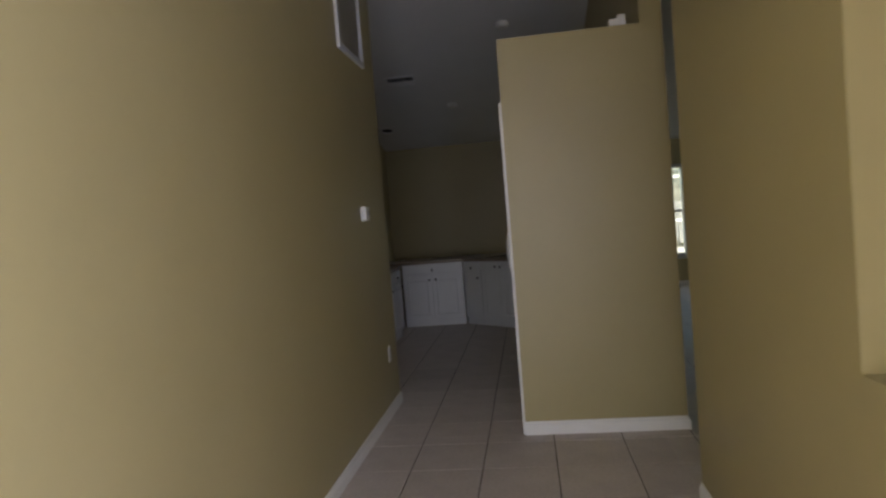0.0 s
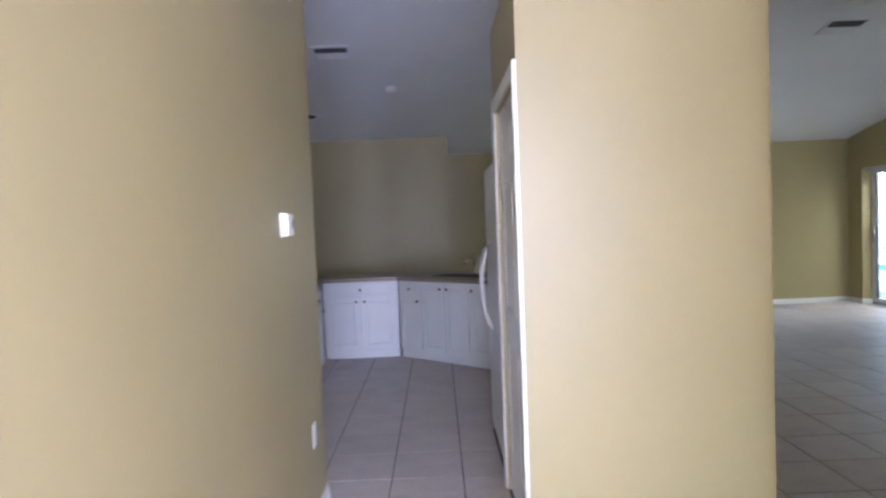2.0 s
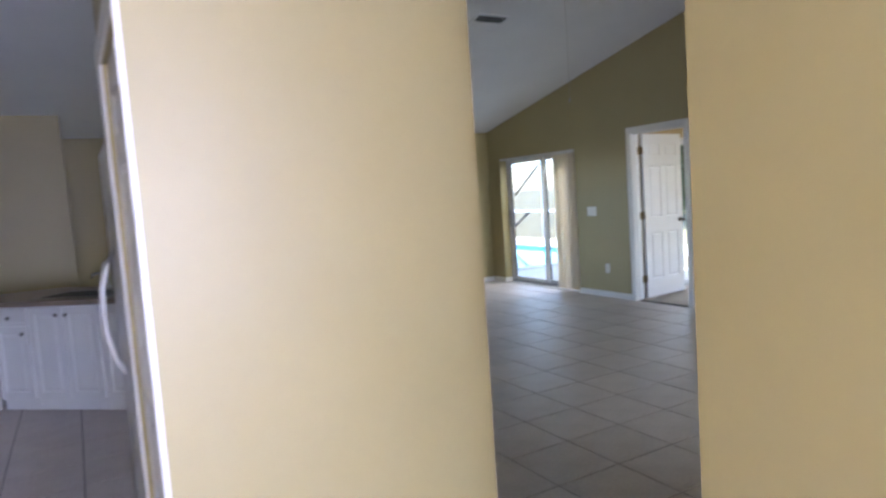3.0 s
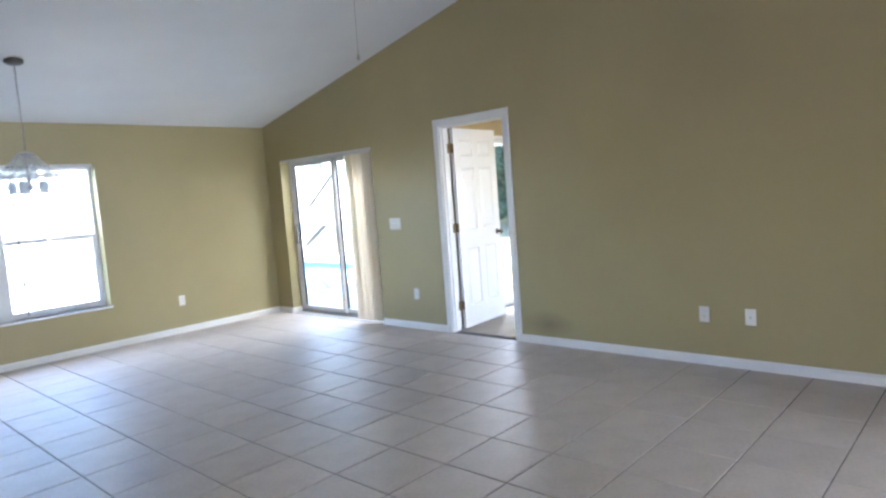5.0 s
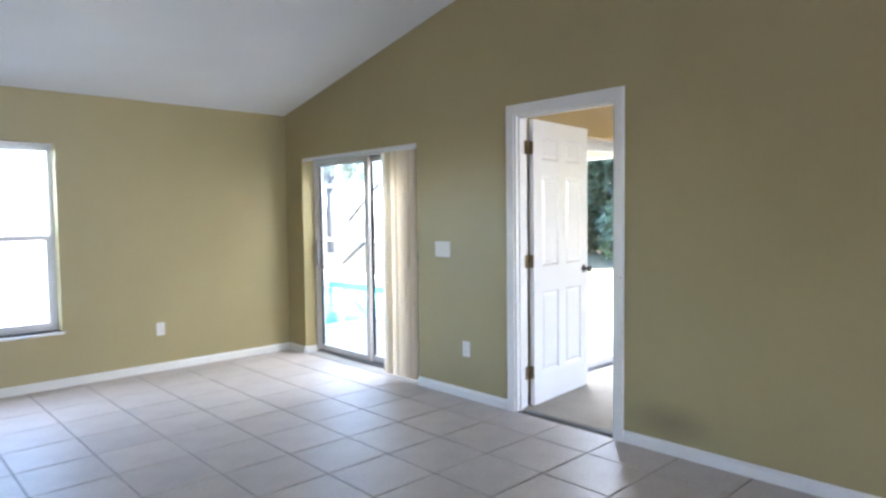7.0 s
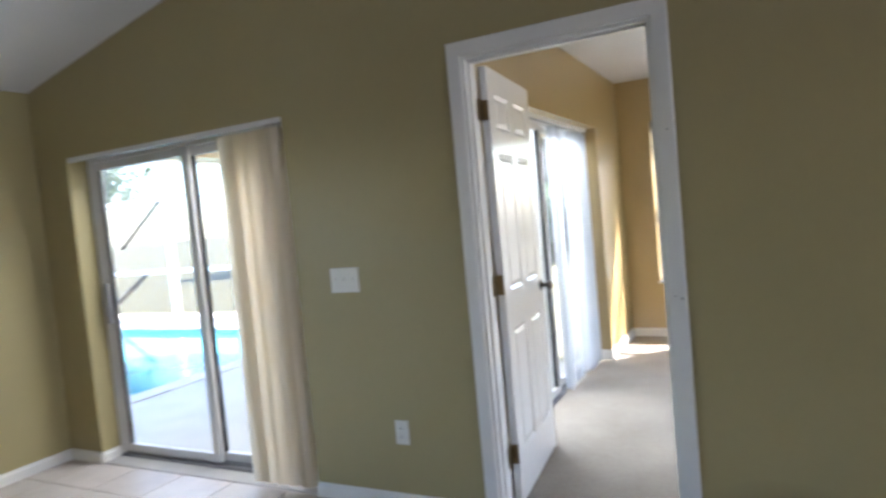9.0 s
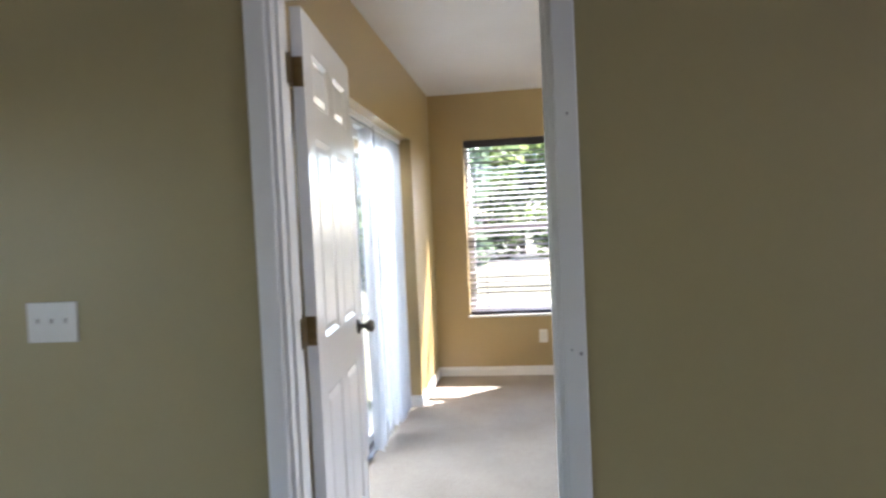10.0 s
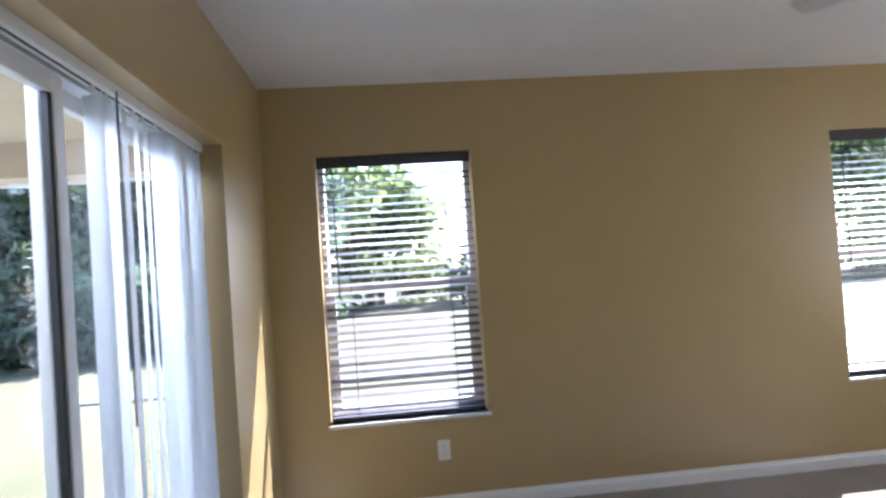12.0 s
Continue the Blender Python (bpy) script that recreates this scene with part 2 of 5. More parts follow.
# ---- mesh helpers ----
def box(bm, a, b, bevel=0.0, seg=2):
    """A box from corner a to corner b in bm."""
    vs = [bm.verts.new((x, y, z)) for z in (a[2], b[2]) for y in (a[1], b[1]) for x in (a[0], b[0])]
    fs = [bm.faces.new([vs[i] for i in q]) for q in ((0, 2, 3, 1), (4, 5, 7, 6), (0, 1, 5, 4), (1, 3, 7, 5), (3, 2, 6, 7), (2, 0, 4, 6))]
    if bevel:
        edges = list({e for f in fs for e in f.edges})
        bmesh.ops.bevel(bm, geom=edges, offset=bevel, segments=seg, affect="EDGES", profile=0.6)


def prism(bm, poly, axis, lo, hi):
    """Extrudes a polygon along x, y or z between lo and hi. poly holds the two other coordinates, in xyz order."""
    def at(p, v):
        return {"x": (v, p[0], p[1]), "y": (p[0], v, p[1]), "z": (p[0], p[1], v)}[axis]
    a, b = [bm.verts.new(at(p, lo)) for p in poly], [bm.verts.new(at(p, hi)) for p in poly]
    bm.faces.new(a)
    bm.faces.new(b[::-1])
    for i in range(len(poly)):
        j = (i + 1) % len(poly)
        bm.faces.new((a[j], a[i], b[i], b[j]))
    bmesh.ops.recalc_face_normals(bm, faces=bm.faces)


def tube(bm, pts, r, sides=8, cap=True):
    """A round bar along the points."""
    rings = []
    pts = [Vector(p) for p in pts]
    for i, p in enumerate(pts):
        d = (pts[min(i + 1, len(pts) - 1)] - pts[max(i - 1, 0)]).normalized()
        u = d.cross(Vector((0, 0, 1)) if abs(d.z) < 0.9 else Vector((1, 0, 0))).normalized()
        w = d.cross(u)
        rr = r[i] if isinstance(r, (list, tuple)) else r
        rings.append([bm.verts.new(p + rr * (math.cos(k * math.tau / sides) * u + math.sin(k * math.tau / sides) * w)) for k in range(sides)])
    for a, b in zip(rings, rings[1:]):
        for k in range(sides):
            f = bm.faces.new((a[k], a[(k + 1) % sides], b[(k + 1) % sides], b[k]))
            f.smooth = True
    if cap:
        bm.faces.new(rings[0][::-1])
        bm.faces.new(rings[-1])


def lathe(bm, profile, origin, axis="z", sides=24):
    """Turns (radius, height) pairs about an axis through origin; smooth."""
    rings = []
    for r, h in profile:
        ring = []
        for k in range(sides):
            c, s = math.cos(k * math.tau / sides) * max(r, 1e-4), math.sin(k * math.tau / sides) * max(r, 1e-4)
            p = {"z": (c, s, h), "x": (h, c, s), "y": (s, h, c)}[axis]
            ring.append(bm.verts.new(Vector(p) + Vector(origin)))
        rings.append(ring)
    for a, b in zip(rings, rings[1:]):
        for k in range(sides):
            f = bm.faces.new((a[k], a[(k + 1) % sides], b[(k + 1) % sides], b[k]))
            f.smooth = True
    bm.faces.new(rings[0][::-1])
    bm.faces.new(rings[-1])


def part(name, bm, material_, parent=None, label="", shadow=True):
    """Links a bmesh as one mesh object, under parent if given (whose pose it then shares)."""
    me = bpy.data.meshes.new(name)
    bm.normal_update()
    bm.to_mesh(me)
    bm.free()
    me.materials.append(material_)
    ob = new(name, me)
    if parent:
        ob.parent = parent
    if label:
        ob["label"] = label
    ob.visible_shadow = shadow
    return ob


def stepped_panel(bm, x0, x1, z0, z1, steps):
    """A rectangular skin in steps of (inset, y), joined ring by ring and closed at both ends."""
    rings = [[bm.verts.new((x, y, z)) for x, z in ((x0 + o, z0 + o), (x1 - o, z0 + o), (x1 - o, z1 - o), (x0 + o, z1 - o))] for o, y in steps]
    for a, b in zip(rings, rings[1:]):
        for q in range(4):
            bm.faces.new((a[q], a[(q + 1) % 4], b[(q + 1) % 4], b[q]))
    bm.faces.new(rings[0][::-1])
    bm.faces.new(rings[-1])
    bmesh.ops.recalc_face_normals(bm, faces=bm.faces)


def thing(name, at=(0, 0, 0), label="", category="", group="", kind="", rz=0.0):
    """An empty that parents the parts of a thing."""
    ob = new(name)
    ob.matrix_world = pose(*at, 0, 0, rz)
    return tagged(ob, label, category, group, kind)


def boxes(name, rows, mat_, parent=None, label="", bevel=0.0):
    bm = bmesh.new()
    for a, b in rows:
        box(bm, a, b, bevel)
    return part(name, bm, mat_, parent, label)


# ---- plan ----
HALL_W, HALL_E, KIT_W = -0.767, 1.017, -1.86
EAST, NORTH, SOUTH = 5.95, 10.045, 2.175
BED_E, BED_N, BED_S, BED_C = 9.82, 7.12, 1.9, 2.49
WT, XT = 0.115, 0.22
RIDGE = 3.3
SLOPE = 0.217


def vault(y):
    """Height of the vaulted ceiling at y."""
    return 2.40 + SLOPE * (NORTH - max(y, RIDGE)) - SLOPE * max(0, RIDGE - y)


def pierced_wall(cuts, openings, top, corner):
    """One closed skin for a wall with openings (u0, u1, z0, z1). cuts: places along the wall; corner(u, side, z) gives a point in the world."""
    heights = sorted({-0.05, *[z for o in openings for z in o[2:] if z > 0]})
    faces = {}
    for a, b in zip(cuts, cuts[1:]):
        for k, lo in enumerate(heights):
            hi = heights[k + 1] if k + 1 < len(heights) else None
            mid = lo + 0.01
            if any(o[0] <= a and b <= o[1] and o[2] - 0.06 < mid < o[3] for o in openings if o[2] <= mid or o[2] == 0):
                continue
            p = {(u, side, w): corner(u, side, top(u, side) if w and hi is None else (hi if w else lo)) for u in (a, b) for side in (0, 1) for w in (0, 1)}
            for q in (((a, 0, 0), (b, 0, 0), (b, 0, 1), (a, 0, 1)), ((a, 1, 0), (a, 1, 1), (b, 1, 1), (b, 1, 0)), ((a, 0, 0), (a, 0, 1), (a, 1, 1), (a, 1, 0)),
                      ((b, 0, 0), (b, 1, 0), (b, 1, 1), (b, 0, 1)), ((a, 0, 1), (b, 0, 1), (b, 1, 1), (a, 1, 1)), ((a, 0, 0), (a, 1, 0), (b, 1, 0), (b, 0, 0))):
                pts = [tuple(round(v, 5) for v in p[c]) for c in q]
                key = frozenset(pts)
                if key in faces:
                    del faces[key]
                else:
                    faces[key] = pts
    bm = bmesh.new()
    verts = {}
    for pts in faces.values():
        bm.faces.new([verts[c] if c in verts else verts.setdefault(c, bm.verts.new(c)) for c in pts])
    bmesh.ops.recalc_face_normals(bm, faces=bm.faces)
    return bm


def wall_y(name, x0, x1, y0, y1, openings=(), top=vault, mat_=None, label=""):
    """A wall along y between x0 and x1, with openings (y0, y1, z0, z1) through it."""
    cuts = sorted({y0, y1, *[v for o in openings for v in o[:2]], *([RIDGE] if y0 < RIDGE < y1 else [])})
    bm = pierced_wall(cuts, openings, lambda u, side: top(u), lambda u, side, z: ((x0, x1)[side], u, z))
    return tagged(part(name, bm, mat_ or PAINT), label, "wall", kind="structure")


def wall_x(name, y0, y1, x0, x1, openings=(), top=vault, mat_=None, label=""):
    """A wall along x between y0 and y1, with openings (x0, x1, z0, z1) through it."""
    cuts = sorted({x0, x1, *[v for o in openings for v in o[:2]]})
    bm = pierced_wall(cuts, openings, lambda u, side: top((y0, y1)[side]), lambda u, side, z: (u, (y0, y1)[side], z))
    return tagged(part(name, bm, mat_ or PAINT), label, "wall", kind="structure")


def flat(z):
    return lambda y: z


SL = (8.0, 9.728, 1.945)          # living room slider: y0, y1, height
BS = (6.84, 8.88, 1.99)         # bedroom slider: x0, x1, height
DOOR = (6.207, 6.99, 2.045)      # bedroom door opening: y0, y1, height
NW = (1.985, 3.875, 0.46, 1.985)  # dining window
W1, W2 = (5.918, 6.825, 0.55, 2.085), (2.755, 3.66, 0.55, 2.085)

khaki = "khaki painted drywall with orange-peel texture"
wall_y("wall_hall_west", HALL_W - WT, HALL_W, -3.2, 3.985, label=khaki)
wall_x("wall_kitchen_return", 3.87, 3.985, KIT_W - WT, HALL_W - WT, label=khaki)
wall_y("wall_kitchen_west", KIT_W - WT, KIT_W, 3.985, 9.3, label=khaki)
wall_x("wall_kitchen_back", 9.3, 9.415, KIT_W - WT, 0.042, label=khaki)
wall_y("wall_kitchen_jog", -0.073, 0.042, 9.415, NORTH, label=khaki)
wall_x("wall_north", NORTH, NORTH + XT, -0.073, EAST + XT, [NW], label=khaki)
wall_y("wall_east_outer", EAST, EAST + XT, BED_N, NORTH, [(SL[0], SL[1], 0, SL[2])], label=khaki)
wall_y("wall_east_inner", EAST, EAST + WT, SOUTH - WT, BED_N, [(DOOR[0], DOOR[1], 0, DOOR[2])], mat_=SCUFFED, label="khaki painted drywall with a scuff beside the door")
# unseen opening, added to let the den fill in but off the kitchen
wall_x("wall_living_south", SOUTH - WT, SOUTH, HALL_E, EAST, [(2.9, 4.9, 0, 2.5)], label=khaki)
# the first opening is unseen, added for the hall side fill lamp
wall_y("wall_hall_east", HALL_E, HALL_E + WT, -3.2, SOUTH - WT, [(-2.5, -1.3, 0.4, 2.4), (0.05, 0.665, 0.957, 2.2)], label="khaki painted drywall with a shallow wall niche")
boxes("wall_niche_back", [((HALL_E + WT - 0.012, 0.05, 0.957), (HALL_E + WT, 0.665, 2.2))], PAINT)
tagged(bpy.data.objects["wall_niche_back"], "khaki back of a shallow wall niche", "wall", kind="structure")
wall_x("wall_entrance", -3.32, -3.2, HALL_W - WT, 5.2, [(-0.4, 0.6, 0, 2.1)], label=khaki)
wall_y("wall_den_east", 5.08, 5.2, -3.2, SOUTH - WT, label=khaki)
gold = "golden tan painted drywall"
wall_x("wall_bedroom_north", BED_N, BED_N + XT, EAST + XT, BED_E + XT, [(BS[0], BS[1], 0, BS[2])], flat(2.6), GOLD, gold)
wall_y("wall_bedroom_east", BED_E, BED_E + XT, BED_S, BED_N, [W1, W2], flat(2.6), GOLD, gold)
# unseen opening, added only to hold the bedroom's fill lamp
wall_x("wall_bedroom_south", BED_S - WT, BED_S, EAST + WT, BED_E + XT, [(7.2, 8.8, 0.7, 2.2)], flat(2.6), GOLD, gold)
# golden paint on the bedroom side of the shared wall
bm = bmesh.new()
box(bm, (EAST + WT + 0.001, BED_S, 0), (EAST + WT + 0.006, DOOR[0] - 0.07, BED_C))
box(bm, (EAST + WT + 0.001, DOOR[1] + 0.07, 0), (EAST + WT + 0.006, BED_N, BED_C))
box(bm, (EAST + WT + 0.001, DOOR[0] - 0.07, DOOR[2] + 0.07), (EAST + WT + 0.006, DOOR[1] + 0.07, BED_C))
tagged(part("wall_bedroom_west", bm, GOLD), gold, "wall", kind="structure")

# pantry block with a plant ledge, and the tall wall behind it
PX0, PX1, PY0, PY1, LEDGE = 0.203, 1.182, 3.115, 5.0, 2.445
PT = 0.06
wall_x("wall_pantry_front", PY0, PY0 + PT, PX0, PX1, top=flat(LEDGE), label="khaki drywall front of the pantry block")
wall_y("wall_pantry_side", PX0, PX0 + WT, PY0 + PT, 4.06, [(3.178, 4.0, 0, 2.005)], flat(LEDGE), label="khaki drywall pantry side with a door opening")
wall_x("wall_pantry_back", 4.06, 4.14, PX0, 1.05, top=flat(LEDGE), label=khaki)
wall_x("wall_alcove_side", 4.90, PY1, 0.62, 1.05, top=flat(LEDGE), label=khaki)
boxes("plant_ledge", [((PX0 + WT, PY0 + PT, LEDGE - 0.1), (1.05, 4.06, LEDGE))], PAINT)
tagged(bpy.data.objects["plant_ledge"], "khaki open plant ledge on top of the pantry block", "ledge", kind="structure")
# the stretch past PY1 is unseen, added to keep light off the kitchen
wall_y("wall_pantry_tall_extended", 1.05, PX1, PY0 + PT, 6.3, label=khaki)
bm = bmesh.new()
prism(bm, [(1.05, LEDGE), (PX1, LEDGE), (PX1, vault(PY0)), (1.05, vault(PY0))], "y", PY0, PY0 + PT)
tagged(part("wall_pantry_pier", bm, PAINT), khaki, "wall", kind="structure")

# ceilings
bm = bmesh.new()
for a, b in ((-3.32, RIDGE), (RIDGE, NORTH + XT)):
    prism(bm, [(a, vault(a)), (b, vault(b)), (b, vault(b) + 0.12), (a, vault(a) + 0.12)], "x", KIT_W - WT, EAST + XT)
tagged(part("ceiling", bm, CEIL), "white knockdown-textured vaulted ceiling", "ceiling", kind="structure")
boxes("ceiling_bedroom", [((EAST + WT, BED_S, BED_C), (BED_E, BED_N, BED_C + 0.12))], CEIL)
tagged(bpy.data.objects["ceiling_bedroom"], "white flat textured ceiling", "ceiling", kind="structure")

# floors
boxes("floor", [((KIT_W - WT, -3.32, -0.15), (EAST + WT / 2, NORTH, -0.005))], GROUT)
floor = tagged(bpy.data.objects["floor"], "beige square ceramic tiles with dark grout joints", "floor", kind="structure")
boxes("floor_bedroom", [((EAST + WT / 2, BED_S, -0.15), (BED_E, BED_N, 0.012))], CARPET)
tagged(bpy.data.objects["floor_bedroom"], "worn beige cut-pile carpet", "carpet", kind="structure")
boxes("threshold", [((EAST + 0.045, DOOR[0] + 0.02, 0.001), (EAST + 0.085, DOOR[1] - 0.02, 0.007))], ALUMG)
tagged(bpy.data.objects["threshold"], "thin metal carpet edge strip", "threshold", kind="structure")


def base_profile(t, h):
    return [(0, 0), (t, 0), (t, h * 0.72), (t * 0.55, h * 0.86), (t * 0.45, h), (0, h)]


def baseboard(p, q, inward, h=0.071, z0=0.0):
    """A skirting board from p to q on the floor; inward is the unit way into the room."""
    bm = bmesh.new()
    prof = base_profile(0.014, h)
    ends = []
    for e in (p, q):
        ends.append([bm.verts.new((e[0] + inward[0] * o, e[1] + inward[1] * o, z0 + z)) for o, z in prof])
    n = len(prof)
    for i in range(n):
        bm.faces.new((ends[0][i], ends[0][(i + 1) % n], ends[1][(i + 1) % n], ends[1][i]))
    bm.faces.new(ends[0][::-1])
    bm.faces.new(ends[1])
    bmesh.ops.recalc_face_normals(bm, faces=bm.faces)
    tagged(part("baseboard", bm, TRIM), "white painted moulded baseboard", "baseboard", kind="structure")


W_, E_, S_, N_ = (-1, 0), (1, 0), (0, -1), (0, 1)
baseboard((HALL_W, -3.2), (HALL_W, 3.985), E_, 0.08)
baseboard((HALL_W, 3.985), (HALL_W - 0.5, 3.985), N_)
baseboard((PX0, PY0), (PX1, PY0), S_, 0.082)
baseboard((PX1, PY0 - 0.012), (PX1, 6.3), E_)
baseboard((HALL_E, -3.2), (HALL_E, SOUTH), W_)
baseboard((HALL_E, SOUTH), (2.9, SOUTH), N_)
baseboard((4.9, SOUTH), (EAST, SOUTH), N_)
baseboard((EAST, SOUTH), (EAST, DOOR[0] - 0.065), W_)
baseboard((EAST, DOOR[1] + 0.065), (EAST, SL[0]), W_)
baseboard((EAST, SL[1]), (EAST, NORTH), W_)
baseboard((EAST, SL[1]), (EAST + 0.13, SL[1]), S_)
baseboard((0.042, NORTH), (EAST, NORTH), S_)
baseboard((BED_E, BED_S), (BED_E, BED_N), W_, 0.08, 0.012)
baseboard((BS[1], BED_N), (BED_E, BED_N), S_, 0.08, 0.012)
baseboard((BS[1], BED_N), (BS[1], BED_N + 0.13), W_, 0.08, 0.012)
baseboard((EAST + WT + 0.006, BED_S), (EAST + WT + 0.006, DOOR[0] - 0.065), E_, 0.08, 0.012)
baseboard((EAST + WT, BED_S), (BED_E, BED_S), N_, 0.08, 0.012)


# ---- doors ----
def casing(name, parent, face, out, y0, y1, top, w=0.062, t=0.017):
    """Door trim on the plane x = face that stands out along out (+1 or -1)."""
    prof = [(0.0, 0.0), (0.0, 0.010), (0.004, 0.0125), (0.03, 0.0145), (w - 0.016, t - 0.001), (w - 0.005, t), (w, t - 0.005), (w, 0.0)]
    corners = [lambda o: (y0 - o, 0.0), lambda o: (y0 - o, top + o), lambda o: (y1 + o, top + o), lambda o: (y1 + o, 0.0)]
    for c0, c1 in zip(corners, corners[1:]):
        bm = bmesh.new()
        ends = [[bm.verts.new((face + out * d, *c(o))) for o, d in prof] for c in (c0, c1)]
        n = len(prof)
        for i in range(n):
            bm.faces.new((ends[0][i], ends[0][(i + 1) % n], ends[1][(i + 1) % n], ends[1][i]))
        bm.faces.new(ends[0][::-1])
        bm.faces.new(ends[1])
        bmesh.ops.recalc_face_normals(bm, faces=bm.faces)
        part(name, bm, TRIM, parent)


frame_1 = thing("door_frame", label="white painted door casing and jamb", category="door frame", kind="structure")
casing("casing", frame_1, EAST, -1, DOOR[0], DOOR[1], DOOR[2])
casing("casing", frame_1, EAST + WT + 0.006, 1, DOOR[0], DOOR[1], DOOR[2])
JB = 0.014
boxes("jamb", [((EAST, DOOR[0], 0), (EAST + WT + 0.006, DOOR[0] + JB, DOOR[2])),
               ((EAST + 0.03, DOOR[0] + JB, 0), (EAST + 0.068, DOOR[0] + JB + 0.011, DOOR[2] - JB))], TRIM, frame_1, bevel=0.002)
boxes("jamb", [((EAST, DOOR[1] - JB, 0), (EAST + WT + 0.006, DOOR[1], DOOR[2])),
               ((EAST + 0.03, DOOR[1] - JB - 0.011, 0), (EAST + 0.068, DOOR[1] - JB, DOOR[2] - JB))], TRIM, frame_1, bevel=0.002)
boxes("head_jamb", [((EAST, DOOR[0] + JB, DOOR[2] - JB), (EAST + WT + 0.006, DOOR[1] - JB, DOOR[2])),
                    ((EAST + 0.03, DOOR[0] + JB, DOOR[2] - JB - 0.011), (EAST + 0.068, DOOR[1] - JB, DOOR[2] - JB))], TRIM, frame_1, bevel=0.002)
boxes("strike_plate", [((EAST + 0.074, DOOR[0] + JB, 0.90), (EAST + 0.10, DOOR[0] + JB + 0.002, 0.96))], BRASS, frame_1, "brass strike plate")
for sy, sz, sr in ((DOOR[0] - 0.022, 0.995, 0.0035), (DOOR[0] - 0.046, 0.985, 0.0055), (DOOR[0] - 0.034, 1.62, 0.004)):
    bm = bmesh.new()
    lathe(bm, [(sr, 0), (sr * 0.6, -0.0006)], (EAST - 0.0172, sy, sz), "x", 10)
    bmesh.ops.recalc_face_normals(bm, faces=bm.faces)
    part("scuff_mark", bm, SCUFF, frame_1, "small grey scuff")


def panel_door(name, at, width, height, rz, label):
    """A six-panel door; the hinge edge is at x = 0, the leaf runs along +x, 35 mm thick."""
    d = thing(name, at, label, "door", rz=rz)
    t, st = 0.035, 0.105
    mid = width / 2
    rails = [(0, 0.22), (0.80, 0.98), (1.62, 1.73), (height - 0.115, height)]
    rows = [((0, 0, 0), (st, t, height)), ((width - st, 0, 0), (width, t, height))]
    rows += [((st, 0, a), (width - st, t, b)) for a, b in rails]
    rows += [((mid - 0.05, 0, a[1]), (mid + 0.05, t, b[0])) for a, b in zip(rails, rails[1:])]
    boxes("leaf", rows, DOORW, d)
    for a, b in zip(rails, rails[1:]):
        for x0, x1 in ((st, mid - 0.05), (mid + 0.05, width - st)):
            bm = bmesh.new()
            stepped_panel(bm, x0, x1, a[1], b[0], [(0.036, t - 0.0025), (0.016, t - 0.0105), (0.0005, t - 0.0005), (0.0005, 0.0005), (0.016, 0.0105), (0.036, 0.0025)])
            part("panel", bm, DOORW, d)
    return d


def door_knob(d, x, z, y_face, way):
    bm = bmesh.new()
    prof = [(0.032, 0), (0.032, 0.004), (0.026, 0.009), (0.012, 0.012), (0.011, 0.03), (0.02, 0.036), (0.0275, 0.048), (0.026, 0.06), (0.017, 0.066), (0.004, 0.067)]
    lathe(bm, [(r, way * h) for r, h in prof], (x, y_face, z), "y", 20)
    bmesh.ops.recalc_face_normals(bm, faces=bm.faces)
    part("door_knob", bm, PEWTER, d, "dark pewter round knob")


LEAF_W = 0.758
leaf = panel_door("door_1", (EAST + WT + 0.034, DOOR[1] - JB - 0.037, 0.018), LEAF_W, 2.006, 5.3, "white six-panel bedroom door standing open against the carpet")
tagged(leaf, kind="structure")
door_knob(leaf, LEAF_W - 0.062, 0.925, 0.0, -1)
door_knob(leaf, LEAF_W - 0.062, 0.925, 0.035, 1)
for z in (0.235, 1.02, 1.81):
    bm = bmesh.new()
    lathe(bm, [(0.0075, z - 0.046), (0.0075, z + 0.046)], (-0.012, 0.041, 0), "z", 10)
    lathe(bm, [(0.004, z + 0.046), (0.006, z + 0.050), (0.002, z + 0.056)], (-0.012, 0.041, 0), "z", 10)
    box(bm, (-0.0025, 0.003, z - 0.045), (0.0, 0.034, z + 0.045))
    box(bm, (-0.060, 0.0335, z - 0.045), (-0.014, 0.036, z + 0.045))
    for hy in (0.011, 0.024):
        for hz in (-0.03, 0.0, 0.03):
            lathe(bm, [(0.0042, -0.0025), (0.0035, -0.004)], (0, hy, z + hz), "x", 8)
    bmesh.ops.recalc_face_normals(bm, faces=bm.faces)
    part("hinge", bm, BRASS, leaf, "tarnished brass hinge")

# pantry door in the side of the block
pf = thing("door_frame", label="white painted pantry door casing", category="door frame", kind="structure")
casing("casing", pf, PX0, -1, 3.178, 4.0, 2.005, 0.058)
pantry = panel_door("door_2", (PX0 + 0.05, 3.18, 0.012), 0.818, 1.985, 90, "white six-panel pantry door, closed")
tagged(pantry, kind="structure")


